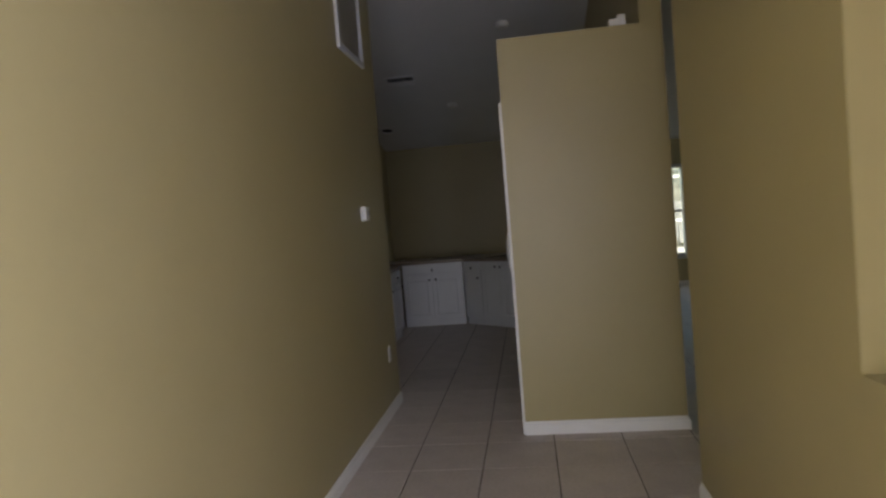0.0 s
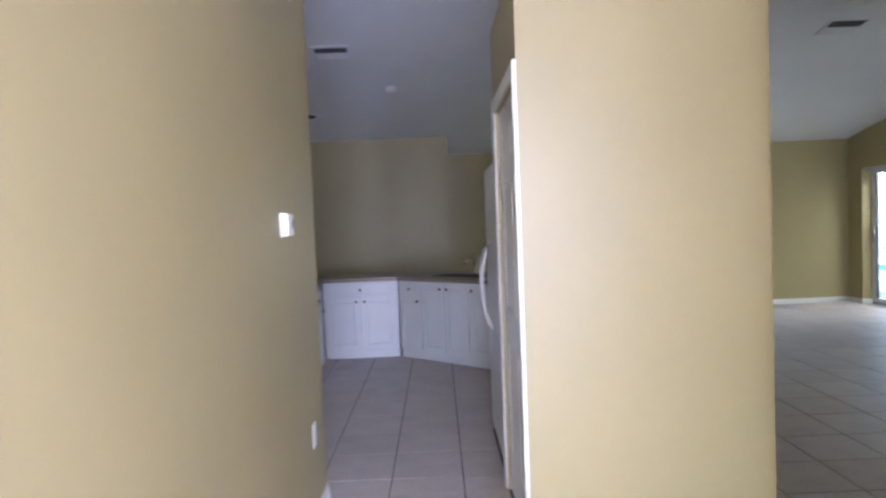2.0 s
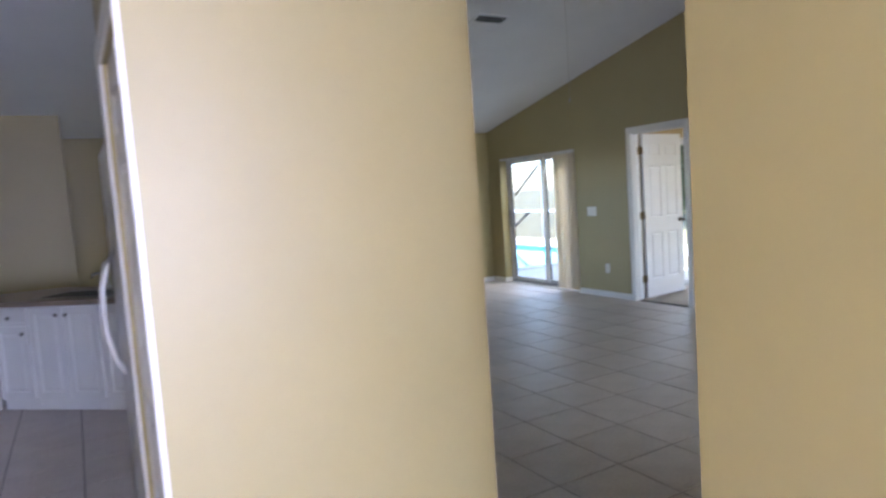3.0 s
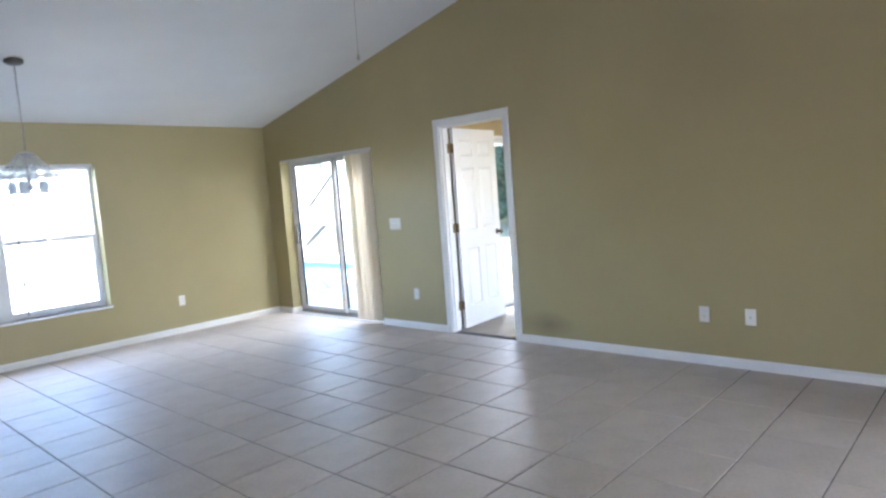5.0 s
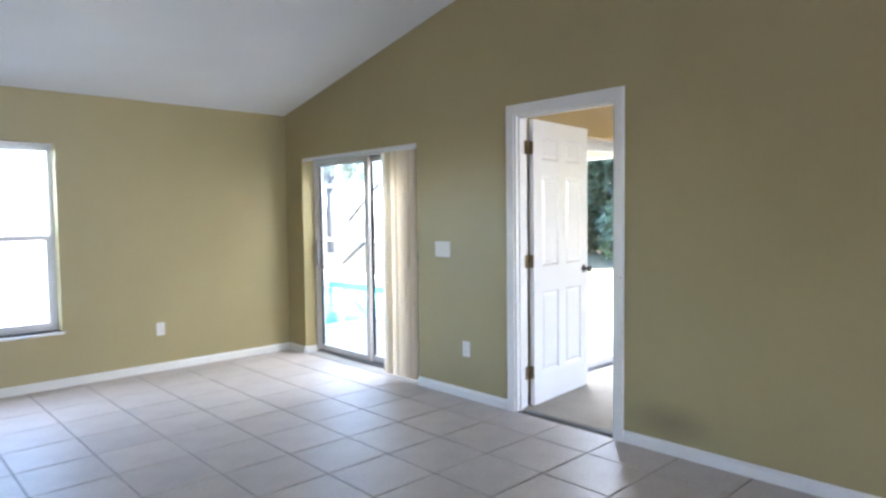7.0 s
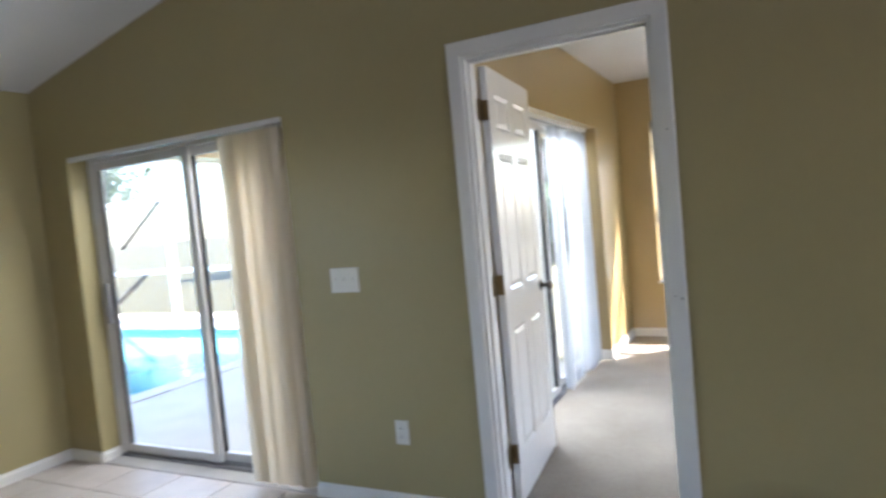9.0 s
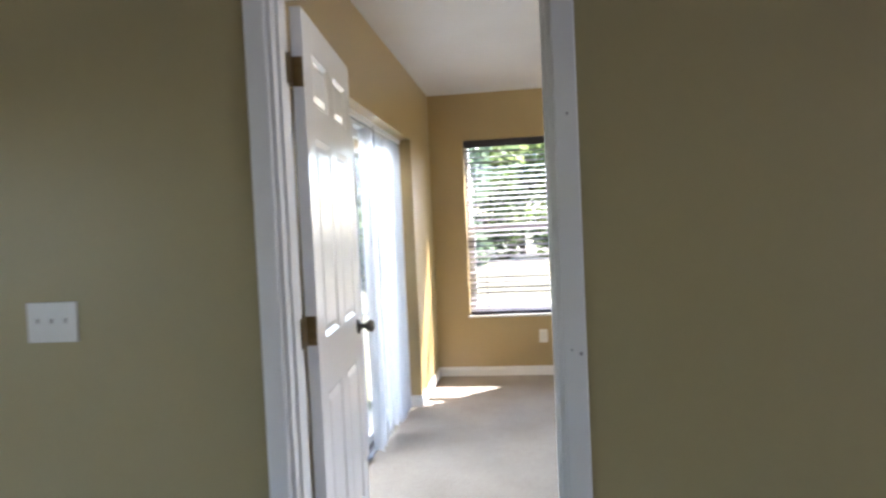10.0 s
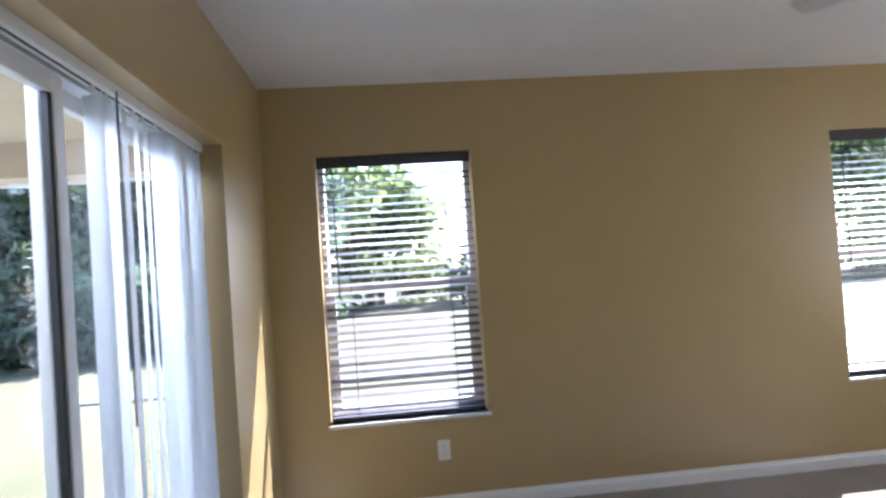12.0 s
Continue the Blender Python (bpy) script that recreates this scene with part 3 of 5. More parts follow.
# ---- windows ----
def sash_window(name, plane, wall, a0, a1, z0, z1, out, halves=1, label=""):
    """A single-hung window in a wall ('x': the wall runs along y, 'y': along x). plane: the inner face; out: +1 where outdoors lies."""
    w = thing(name, label=label, category="window", kind="structure")

    def bx(u0, u1, v0, v1, d0, d1):
        lo, hi = sorted((plane + out * d0, plane + out * d1))
        return ((lo, u0, v0), (hi, u1, v1)) if wall == "x" else ((u0, lo, v0), (u1, hi, v1))
    boxes("window_sill", [bx(a0 - 0.015, a1 + 0.015, z0 - 0.022, z0, -0.022, 0.13)], TRIM, w, "white marble sill", 0.004)
    fr = 0.035
    step = (a1 - a0) / halves
    for h in range(halves):
        u0, u1 = a0 + h * step, a0 + (h + 1) * step
        boxes("window_frame", [bx(u0, u0 + fr, z0, z1, 0.12, 0.20), bx(u1 - fr, u1, z0, z1, 0.12, 0.20),
                               bx(u0 + fr, u1 - fr, z1 - fr, z1, 0.12, 0.20), bx(u0 + fr, u1 - fr, z0, z0 + fr, 0.12, 0.20)], ALUM, w, bevel=0.003)
        zm = (z0 + z1) / 2
        boxes("meeting_rail", [bx(u0 + fr, u1 - fr, zm - 0.02, zm + 0.022, 0.135, 0.185)], ALUM, w, bevel=0.003)
        boxes("lower_sash", [bx(u0 + fr, u0 + fr + 0.025, z0 + fr, zm - 0.02, 0.135, 0.165), bx(u1 - fr - 0.025, u1 - fr, z0 + fr, zm - 0.02, 0.135, 0.165),
                             bx(u0 + fr + 0.025, u1 - fr - 0.025, z0 + fr, z0 + fr + 0.03, 0.135, 0.165)], ALUM, w, bevel=0.002)
        for v0, v1, d in ((z0 + fr, zm - 0.02, 0.15), (zm + 0.022, z1 - fr, 0.17)):
            bm = bmesh.new()
            box(bm, *bx(u0 + fr, u1 - fr, v0, v1, d, d + 0.004))
            part("pane", bm, GLASS, w, shadow=False)
    if halves == 2:
        c = a0 + step
        boxes("mullion", [bx(c - 0.065, c + 0.065, z0, z1, 0.08, 0.2)], TRIM, w, bevel=0.004)
    return w


sash_window("window_1", NORTH, "y", *NW, 1, 2, label="white double single-hung dining window with marble sill")
sash_window("window_2", BED_E, "x", *W1, 1, label="white single-hung bedroom window with marble sill")
sash_window("window_3", BED_E, "x", *W2, 1, label="white single-hung bedroom window with marble sill")


def slider(name, plane, wall, a0, a1, top, out, active_low, frame_mat, label):
    """A two-panel sliding glass door. active_low: the panel at the a0 side runs in the inner track."""
    w = thing(name, label=label, category="sliding door", kind="structure")

    def bx(u0, u1, v0, v1, d0, d1):
        lo, hi = sorted((plane + out * d0, plane + out * d1))
        return ((lo, u0, v0), (hi, u1, v1)) if wall == "x" else ((u0, lo, v0), (u1, hi, v1))
    f = 0.034
    boxes("frame", [bx(a0, a0 + f, 0.02, top, 0.13, 0.215), bx(a1 - f, a1, 0.02, top, 0.13, 0.215),
                    bx(a0 + f, a1 - f, top - f, top, 0.13, 0.215)], frame_mat, w, bevel=0.003)
    boxes("track", [bx(a0, a1, -0.01, 0.02, 0.125, 0.22), bx(a0 + f, a1 - f, 0.02, 0.032, 0.150, 0.156), bx(a0 + f, a1 - f, 0.02, 0.032, 0.185, 0.191)], ALUMG, w, "grey aluminium track")
    mid = (a0 + a1) / 2 - (0.10 if wall == "y" else 0.0)
    lap = (0.05, 0.0) if wall == "y" else (0.03, 0.03)
    s = 0.05
    for u0, u1, inner in ((a0 + f, mid + lap[0], active_low), (mid - lap[1], a1 - f, not active_low)):
        d0, d1 = (0.137, 0.168) if inner else (0.174, 0.205)
        p = boxes("sliding_panel" if inner else "fixed_panel",
                  [bx(u0, u0 + s, 0.034, top - f, d0, d1), bx(u1 - s, u1, 0.034, top - f, d0, d1),
                   bx(u0 + s, u1 - s, top - f - 0.05, top - f, d0, d1), bx(u0 + s, u1 - s, 0.034, 0.085, d0, d1)], frame_mat, w, bevel=0.003)
        boxes("gasket", [bx(u0 + s - 0.006, u0 + s + 0.010, 0.085, top - f - 0.05, (d0 + d1) / 2 - 0.009, (d0 + d1) / 2 + 0.009),
                         bx(u1 - s - 0.018, u1 - s + 0.004, 0.085, top - f - 0.05, (d0 + d1) / 2 - 0.009, (d0 + d1) / 2 + 0.009)], RUBBER, p, "black glazing gasket")
        bm = bmesh.new()
        dm = (d0 + d1) / 2
        box(bm, *bx(u0 + s, u1 - s, 0.085, top - f - 0.05, dm - 0.003, dm + 0.003))
        part("pane", bm, GLASS, p, shadow=False)
        if inner:
            e = u0 + 0.015 if active_low else u1 - 0.045
            boxes("handle", [bx(e, e + 0.028, 0.88, 1.14, d0 - 0.03, d0)], ALUMG, p, "grey pull handle", 0.006)
    return w


boxes("door_sill_1", [((EAST + 0.002, SL[0], -0.05), (EAST + 0.125, SL[1], 0.004))], CONCRETE)
tagged(bpy.data.objects["door_sill_1"], "narrow floor strip inside the glass door", "sill", kind="structure")
boxes("door_sill_2", [((BS[0], BED_N + 0.002, -0.05), (BS[1], BED_N + 0.125, 0.010))], CARPET)
tagged(bpy.data.objects["door_sill_2"], "carpet strip inside the glass door", "sill", kind="structure")
slider("sliding_door_1", EAST, "x", SL[0], SL[1], SL[2], 1, False, ALUM, "white aluminium sliding glass door to the pool deck")
slider("sliding_door_2", BED_N, "y", BS[0], BS[1], BS[2], 1, True, ALUM, "white aluminium sliding glass door to the garden")


def vane_mesh(width, height, mat_):
    bm = bmesh.new()
    n = 6
    rings = []
    for i in range(n + 1):
        u = i / n - 0.5
        rings.append([bm.verts.new((u * width, 0.012 * (1 - 4 * u * u), z)) for z in (0.03, height)])
    for a, b in zip(rings, rings[1:]):
        f = bm.faces.new((a[0], b[0], b[1], a[1]))
        f.smooth = False
    bmesh.ops.solidify(bm, geom=bm.faces[:], thickness=0.0012)
    me = bpy.data.meshes.new("vane")
    bm.to_mesh(me)
    bm.free()
    me.materials.append(mat_)
    return me


def vertical_blind(start, end, stack, height, label, mat_, wand_at=None):
    """Head rail from start to end, with the vanes of the list stack: (distance along the rail, turn in degrees)."""
    s, e = Vector(start), Vector(end)
    d = (e - s)
    ang = math.degrees(math.atan2(d.y, d.x))
    b = thing("vertical_blind", start, label, "vertical blind", rz=ang)
    L = d.length
    boxes("head_rail", [((0, -0.02, height), (L, 0.02, height + 0.035)), ((0, -0.026, height + 0.028), (L, -0.02, height + 0.04))], ALUM, b, bevel=0.003)
    # raised dark strips that paint the shade of grooves on a solid rail
    boxes("rail_slot_shade", [((0.012, -0.004, height - 0.0015), (L - 0.012, 0.004, height + 0.002)), ((0.012, -0.0285, height + 0.012), (L - 0.012, -0.0195, height + 0.017))], DARK, b, "dark strips for the shade in the rail's grooves")
    me = vane_mesh(0.089, height - 0.02, mat_)
    for x, turn in stack:
        v = new("vane", me)
        v.parent = b
        v.matrix_basis = pose(x, 0, 0, 0, 0, turn)
        bm = bmesh.new()
        box(bm, (x - 0.006, -0.006, height - 0.022), (x + 0.006, 0.006, height + 0.002))
        part("vane_carrier", bm, PLATE, b)
    if wand_at is not None:
        bm = bmesh.new()
        tube(bm, [(wand_at, 0.05, height - 0.01), (wand_at, 0.055, 1.04)], 0.003, 6)
        part("wand", bm, WAND, b)
    return b


random.seed(4)
vertical_blind((EAST + 0.022, SL[0] + 0.004, 0), (EAST + 0.022, SL[1] - 0.006, 0),
               [(0.042 + 0.041 * i, (64, 82, 50, 74)[i % 4] + random.uniform(-6, 6)) for i in range(10)], SL[2] - 0.028,
               "cream vertical blind drawn to one side of the glass door", VANE)
vertical_blind((BS[1] - 0.015, BED_N + 0.095, 0), (BS[0] + 0.02, BED_N + 0.095, 0),
               [(0.095 + 0.042 * i, 56 + random.uniform(-16, 14)) for i in range(9)] + [(0.51, 44), (0.632, 19), (0.706, 18), (0.792, 17), (0.90, 50), (0.985, 56)], BS[2] - 0.032,
               "white vertical blind mostly stacked at one end", VANEW, 0.955)


def slat_blind(x, y0, y1, z0, z1, label, tilt):
    b = thing("window_blind", (x, (y0 + y1) / 2, z0), label, "window blind")
    w = y1 - y0 - 0.02
    h = z1 - z0
    boxes("head_rail", [((-0.022, -w / 2, h - 0.05), (0.022, w / 2, h - 0.002)), ((-0.032, -w / 2 - 0.004, h - 0.066), (-0.024, w / 2 + 0.004, h - 0.001))], BLINDS, b, "dark valance and head rail", 0.003)
    bm = bmesh.new()
    n, sw = 4, 0.034
    rows_ = []
    for i in range(n + 1):
        u = i / n - 0.5
        rows_.append([bm.verts.new((u * sw, v * w / 2, 0.0008 * (1 - 4 * u * u))) for v in (-1, 1)])
    for a, c in zip(rows_, rows_[1:]):
        f = bm.faces.new((a[0], c[0], c[1], a[1]))
        f.smooth = False
    bmesh.ops.solidify(bm, geom=bm.faces[:], thickness=0.0025)
    me = bpy.data.meshes.new("slat")
    bm.to_mesh(me)
    bm.free()
    me.materials.append(SLAT_SUNLIT)
    gap = 0.046
    z = 0.05
    rnd = random.Random(int(y0 * 10))
    while z < h - 0.075:
        o = new("slat", me)
        o.parent = b
        sag = 2.2 if z > h - 0.2 else rnd.uniform(-0.25, 0.25)
        o.matrix_basis = pose(0, 0, z, sag if z > h - 0.13 else rnd.uniform(-0.2, 0.2), tilt + rnd.uniform(-3, 3), 0)
        z += gap
    boxes("bottom_rail", [((-0.025, -w / 2, 0.006), (0.025, w / 2, 0.026))], BLINDS, b, bevel=0.003)
    for v in (-0.33, 0.33):
        for u in (-0.026, 0.026):
            bm = bmesh.new()
            tube(bm, [(u, v * w, 0.02), (u, v * w, h - 0.05)], 0.0012, 4)
            part("ladder_cord", bm, BLINDS, b)
    bm = bmesh.new()
    tube(bm, [(-0.034, w * 0.41, h - 0.06), (-0.036, w * 0.405, h * 0.46)], 0.004, 6)
    part("tilt_wand", bm, BLINDS, b)
    return b


slat_blind(BED_E + 0.06, W1[0], W1[1], W1[2], W1[3], "dark faux-wood slatted blind, lowered with open slats", -29)
slat_blind(BED_E + 0.06, W2[0], W2[1], W2[2], W2[3], "dark faux-wood slatted blind, lowered with open slats", -29)


mb = thing("mini_blind", ((NW[0] + NW[1]) / 2, NORTH + 0.05, 0), "raised white mini blind at the head of the dining window", "window blind")
hw = (NW[1] - NW[0]) / 2 - 0.01
boxes("head_rail", [((-hw, -0.013, NW[3] - 0.03), (hw, 0.013, NW[3] - 0.002))], ALUM, mb, bevel=0.002)
for i in range(5):
    boxes("slat", [((-hw + 0.004, -0.012, NW[3] - 0.036 - i * 0.004), (hw - 0.004, 0.012, NW[3] - 0.034 - i * 0.004))], ALUM, mb)
boxes("bottom_rail", [((-hw + 0.004, -0.012, NW[3] - 0.064), (hw - 0.004, 0.012, NW[3] - 0.053))], ALUM, mb, bevel=0.002)
cx = 3.105 - (NW[0] + NW[1]) / 2
# thickened and given gasket black to paint its backlit silhouette
bm = bmesh.new()
tube(bm, [(cx, -0.024, NW[3] - 0.03), (cx + 0.002, -0.03, 1.2), (cx + 0.006, -0.03, 0.5)], 0.008, 6)
part("tilt_wand", bm, RUBBER, mb, "tilt wand blackened to look backlit")


# ---- wall plates and small fixtures ----
def plate(name, at, normal_rz, w, h, kind_, label, cat):
    """A cover plate on a wall: local x runs along the wall, -y faces the room."""
    p = thing(name, at, label, cat, rz=normal_rz)
    boxes("cover", [((-w / 2, -0.006, -h / 2), (w / 2, 0, h / 2))], PLATE, p, bevel=0.0025)
    if kind_ == "outlet":
        for z in (-0.02, 0.02):
            bm = bmesh.new()
            box(bm, (-0.017, -0.0085, z - 0.014), (0.017, -0.0055, z + 0.014), 0.002)
            s = part("socket", bm, PLATE, p)
            boxes("slot", [((-0.0075, -0.009, z - 0.004), (-0.0055, -0.0083, z + 0.006)), ((0.0055, -0.009, z - 0.004), (0.0075, -0.0083, z + 0.005))], DARK, s)
    elif kind_ == "switch":
        n = max(1, round(w / 0.055))
        for i in range(n):
            u = (i - (n - 1) / 2) * 0.046
            boxes("toggle", [((u - 0.004, -0.016, -0.002), (u + 0.004, -0.005, 0.012))], PLATE, p, bevel=0.0015)
    elif kind_ == "coax":
        bm = bmesh.new()
        lathe(bm, [(0.005, -0.006), (0.005, -0.014), (0.002, -0.0145)], (0, 0, 0), "y", 10)
        bmesh.ops.recalc_face_normals(bm, faces=bm.faces)
        part("connector", bm, BRASS, p)
    return p


plate("wall_outlet", (EAST, 7.462, 0.37), -90, 0.072, 0.115, "outlet", "white duplex outlet low on the khaki wall", "outlet")
plate("wall_outlet", (EAST, 4.50, 0.375), -90, 0.072, 0.115, "outlet", "white duplex outlet low on the khaki wall", "outlet")
plate("cable_plate", (EAST, 4.18, 0.375), -90, 0.072, 0.115, "coax", "white cable socket plate beside an outlet", "cable plate")
plate("light_switch", (EAST, 7.706, 1.108), -90, 0.163, 0.12, "switch", "white triple light switch plate by the glass door", "light switch")
plate("wall_outlet", (4.652, NORTH, 0.378), 0, 0.072, 0.115, "outlet", "white duplex outlet under the dining wall", "outlet")
plate("wall_outlet", (BED_E, 6.193, 0.352), -90, 0.072, 0.115, "outlet", "white duplex outlet below the bedroom window", "outlet")
plate("wall_outlet", (HALL_W, 3.716, 0.432), 90, 0.072, 0.115, "outlet", "white duplex outlet at the end of the hall wall", "outlet")
th = thing("thermostat", (HALL_W, 3.31, 1.462), "small white wall thermostat in the hall", "thermostat", rz=90)
boxes("base", [((-0.055, -0.008, -0.05), (0.055, 0, 0.05))], PLATE, th, bevel=0.003)
boxes("housing", [((-0.05, -0.034, -0.046), (0.045, -0.008, 0.046))], PLATE, th, bevel=0.006)
bm = bmesh.new()
lathe(bm, [(0.020, -0.0335), (0.020, -0.0365), (0.016, -0.038), (0.002, -0.038)], (0.018, 0, 0.0), "y", 20)
bmesh.ops.recalc_face_normals(bm, faces=bm.faces)
part("dial", bm, CORD, th, "pale grey dial")

# return-air grille high on the hall wall
g = thing("air_grille", (HALL_W, 3.33, 2.49), "white return-air grille high on the hall wall", "air grille", rz=90)
boxes("frame", [((-0.30, -0.02, 0), (-0.265, 0, 0.62)), ((0.265, -0.02, 0), (0.30, 0, 0.62)), ((-0.265, -0.02, 0), (0.265, 0, 0.035)), ((-0.265, -0.02, 0.585), (0.265, 0, 0.62))], ALUM, g, bevel=0.003)
for i in range(30):
    bm = bmesh.new()
    z = 0.042 + i * 0.018
    prism(bm, [(-0.016, z), (-0.014, z - 0.001), (-0.003, z + 0.013), (-0.005, z + 0.014)], "x", -0.265, 0.265)
    part("slat", bm, ALUM, g)


def on_ceiling(x, y):
    """Pose on the underside of the vault at x, y: local -z points down off it."""
    return pose(x, y, vault(y), -math.degrees(math.atan(SLOPE)), 0, 0)


def ceiling_vent(x, y, w, d, label):
    v = thing("ceiling_vent", label=label, category="air vent")
    v.matrix_world = on_ceiling(x, y)
    boxes("frame", [((-w / 2, -d / 2, -0.012), (-w / 2 + 0.025, d / 2, 0)), ((w / 2 - 0.025, -d / 2, -0.012), (w / 2, d / 2, 0)),
                    ((-w / 2 + 0.025, -d / 2, -0.012), (w / 2 - 0.025, -d / 2 + 0.025, 0)), ((-w / 2 + 0.025, d / 2 - 0.025, -0.012), (w / 2 - 0.025, d / 2, 0))], ALUM, v, bevel=0.002)
    # flat plate painted dark for the shade of a duct; nothing is cut
    boxes("duct_shade_plate", [((-w / 2 + 0.024, -d / 2 + 0.024, -0.0025), (w / 2 - 0.024, d / 2 - 0.024, 0.0))], DARK, v, "dark plate in place of the shaded duct")
    n = 6
    for i in range(n):
        yy = -d / 2 + 0.03 + (d - 0.06) * (i + 0.5) / n
        way = 1 if i < n // 2 else -1
        bm = bmesh.new()
        r = 0.009 if way > 0 else 0.018
        prism(bm, [(yy - r * way, -0.0130), (yy - (r - 0.0005) * way, -0.0140), (yy + r * way, -0.0050), (yy + (r - 0.0005) * way, -0.0040)], "x", -w / 2 + 0.025, w / 2 - 0.025)
        part("slat", bm, ALUM, v)
    return v


ceiling_vent(-1.07, 6.85, 0.36, 0.27, "white louvred air vent in the kitchen ceiling")
ceiling_vent(3.77, 6.72, 0.38, 0.30, "white louvred air vent in the living room ceiling")


def smoke_alarm(x, y):
    s = thing("smoke_alarm", label="round white smoke alarm on the vaulted ceiling", category="smoke alarm", group="smoke alarms")
    s.matrix_world = on_ceiling(x, y)
    bm = bmesh.new()
    lathe(bm, [(0.07, 0), (0.07, -0.012), (0.062, -0.016)], (0, 0, 0))
    bmesh.ops.recalc_face_normals(bm, faces=bm.faces)
    part("base", bm, PLATE, s)
    bm = bmesh.new()
    lathe(bm, [(0.058, -0.016), (0.056, -0.034), (0.046, -0.043), (0.01, -0.046)], (0, 0, 0))
    bmesh.ops.recalc_face_normals(bm, faces=bm.faces)
    part("cover", bm, PLATE, s)


smoke_alarm(-0.566, 7.71)
smoke_alarm(0.205, 5.80)
cl = thing("ceiling_light", label="round recessed ceiling light with white trim ring, unlit", category="ceiling light")
cl.matrix_world = on_ceiling(-1.61, 8.40)
bm = bmesh.new()
lathe(bm, [(0.135, 0.0), (0.135, -0.008), (0.126, -0.02), (0.095, -0.024), (0.085, -0.012), (0.082, 0.0)], (0, 0, 0))
bmesh.ops.recalc_face_normals(bm, faces=bm.faces)
part("trim_ring", bm, ALUM, cl)
# flat disc in near-black paints the shade up inside the fitting
bm = bmesh.new()
lathe(bm, [(0.0825, -0.001), (0.0825, -0.004), (0.01, -0.0045)], (0, 0, 0))
bmesh.ops.recalc_face_normals(bm, faces=bm.faces)
part("reflector", bm, DARK, cl, "flat dark disc for the shaded recess")


# ---- kitchen ----
CZ = 0.862  # worktop height


def cab_front(parent, name, x0, x1, z0, z1, knob_at):
    """A framed cabinet door or drawer front in the local plane y = 0, facing -y, with its knob."""
    rail = 0.05 if z1 - z0 > 0.25 else 0.022
    t = 0.019
    steps = [(0.0, 0.0), (0.0, 0.002 - t), (0.002, -t), (rail - 0.003, -t), (rail, 0.002 - t), (rail + 0.002, -0.010)]
    if z1 - z0 > 0.25:
        steps += [(rail + 0.012, -0.010), (rail + 0.03, -0.0165)]
    bm = bmesh.new()
    stepped_panel(bm, x0, x1, z0, z1, steps)
    d = part(name, bm, CABW, parent)
    for kx, kz in knob_at:
        bm = bmesh.new()
        lathe(bm, [(0.006, -t), (0.006, -t - 0.012), (0.014, -t - 0.018), (0.015, -t - 0.024), (0.009, -t - 0.029), (0.001, -t - 0.03)], (kx, 0, kz), "y", 12)
        bmesh.ops.recalc_face_normals(bm, faces=bm.faces)
        part("knob", bm, PEWTER, d, "small dark metal knob")
    return d


def base_cabinet(at, rz, w, doors, drawers, label, depth=0.56, side=None):
    """A base cabinet: local x along its front, y into its depth. doors, drawers: widths along the front."""
    c = thing("base_cabinet", at, label, "kitchen cabinet", group="white base cabinets", rz=rz)
    boxes("carcass", [((0.001, 0.0, 0.09), (w - 0.001, depth, CZ - 0.038))], CABW, c)
    boxes("toe_kick", [((0.001, 0.03, 0.002), (w - 0.001, depth, 0.09)), ((0.001, 0.018, 0.002), (w - 0.001, 0.03, 0.085))], CABW, c)
    top = CZ - 0.052
    dr = 0.14 if drawers else 0.0
    x = 0.012
    for dw, n in drawers:
        cab_front(c, "drawer", x, x + dw - 0.006, top - dr + 0.008, top, [(x + dw / 2, top - dr / 2)])
        x += dw
    x = 0.012
    for dw, hand in doors:
        z1 = top - dr if drawers and x < 0.012 + sum(a for a, _ in drawers) else top
        kx = x + dw - 0.045 if hand > 0 else x + 0.04
        cab_front(c, "door", x, x + dw - 0.006, 0.105, z1, [(kx, z1 - 0.055)])
        x += dw
    return c


FRONT = 7.45
base_cabinet((-1.375, FRONT, 0), 0, 0.80, [(0.388, 1), (0.388, -1)], [(0.776, 1)], "white base cabinet with one drawer over two doors")
# diagonal run towards the refrigerator
D0, D1 = Vector((-0.555, FRONT, 0)), Vector((0.42, 6.60, 0))
dlen = (D1 - D0).length
dang = math.degrees(math.atan2(D1.y - D0.y, D1.x - D0.x))


def on_diag(s):
    p = D0 + (D1 - D0).normalized() * s
    return (p.x, p.y, 0)


base_cabinet(on_diag(0.0), dang, 0.33, [(0.31, 1)], [(0.31, 1)], "narrow white base cabinet with a drawer and a door", 0.5)
base_cabinet(on_diag(0.33), dang, 0.62, [(0.30, 1), (0.30, -1)], [], "white sink base cabinet with two tall doors", 0.5)
base_cabinet(on_diag(0.95), dang, dlen - 0.95, [(dlen - 0.97, -1)], [], "white base cabinet with one door", 0.5)
# run along the west wall, its fronts face the room
for y in (5.18, 5.74, 6.30):
    base_cabinet((-1.295, y, 0), 90, 0.56, [(0.536, 1)], [(0.536, 1)], "white base cabinet with a drawer and a door", 0.56)


def worktop(name, poly, label):
    bm = bmesh.new()
    prism(bm, poly, "z", CZ - 0.038, CZ)
    bmesh.ops.bevel(bm, geom=[e for e in bm.edges if abs(e.verts[0].co.z - e.verts[1].co.z) < 1e-4], offset=0.006, segments=2, affect="EDGES")
    return tagged(part(name, bm, COUNTER), label, "worktop")


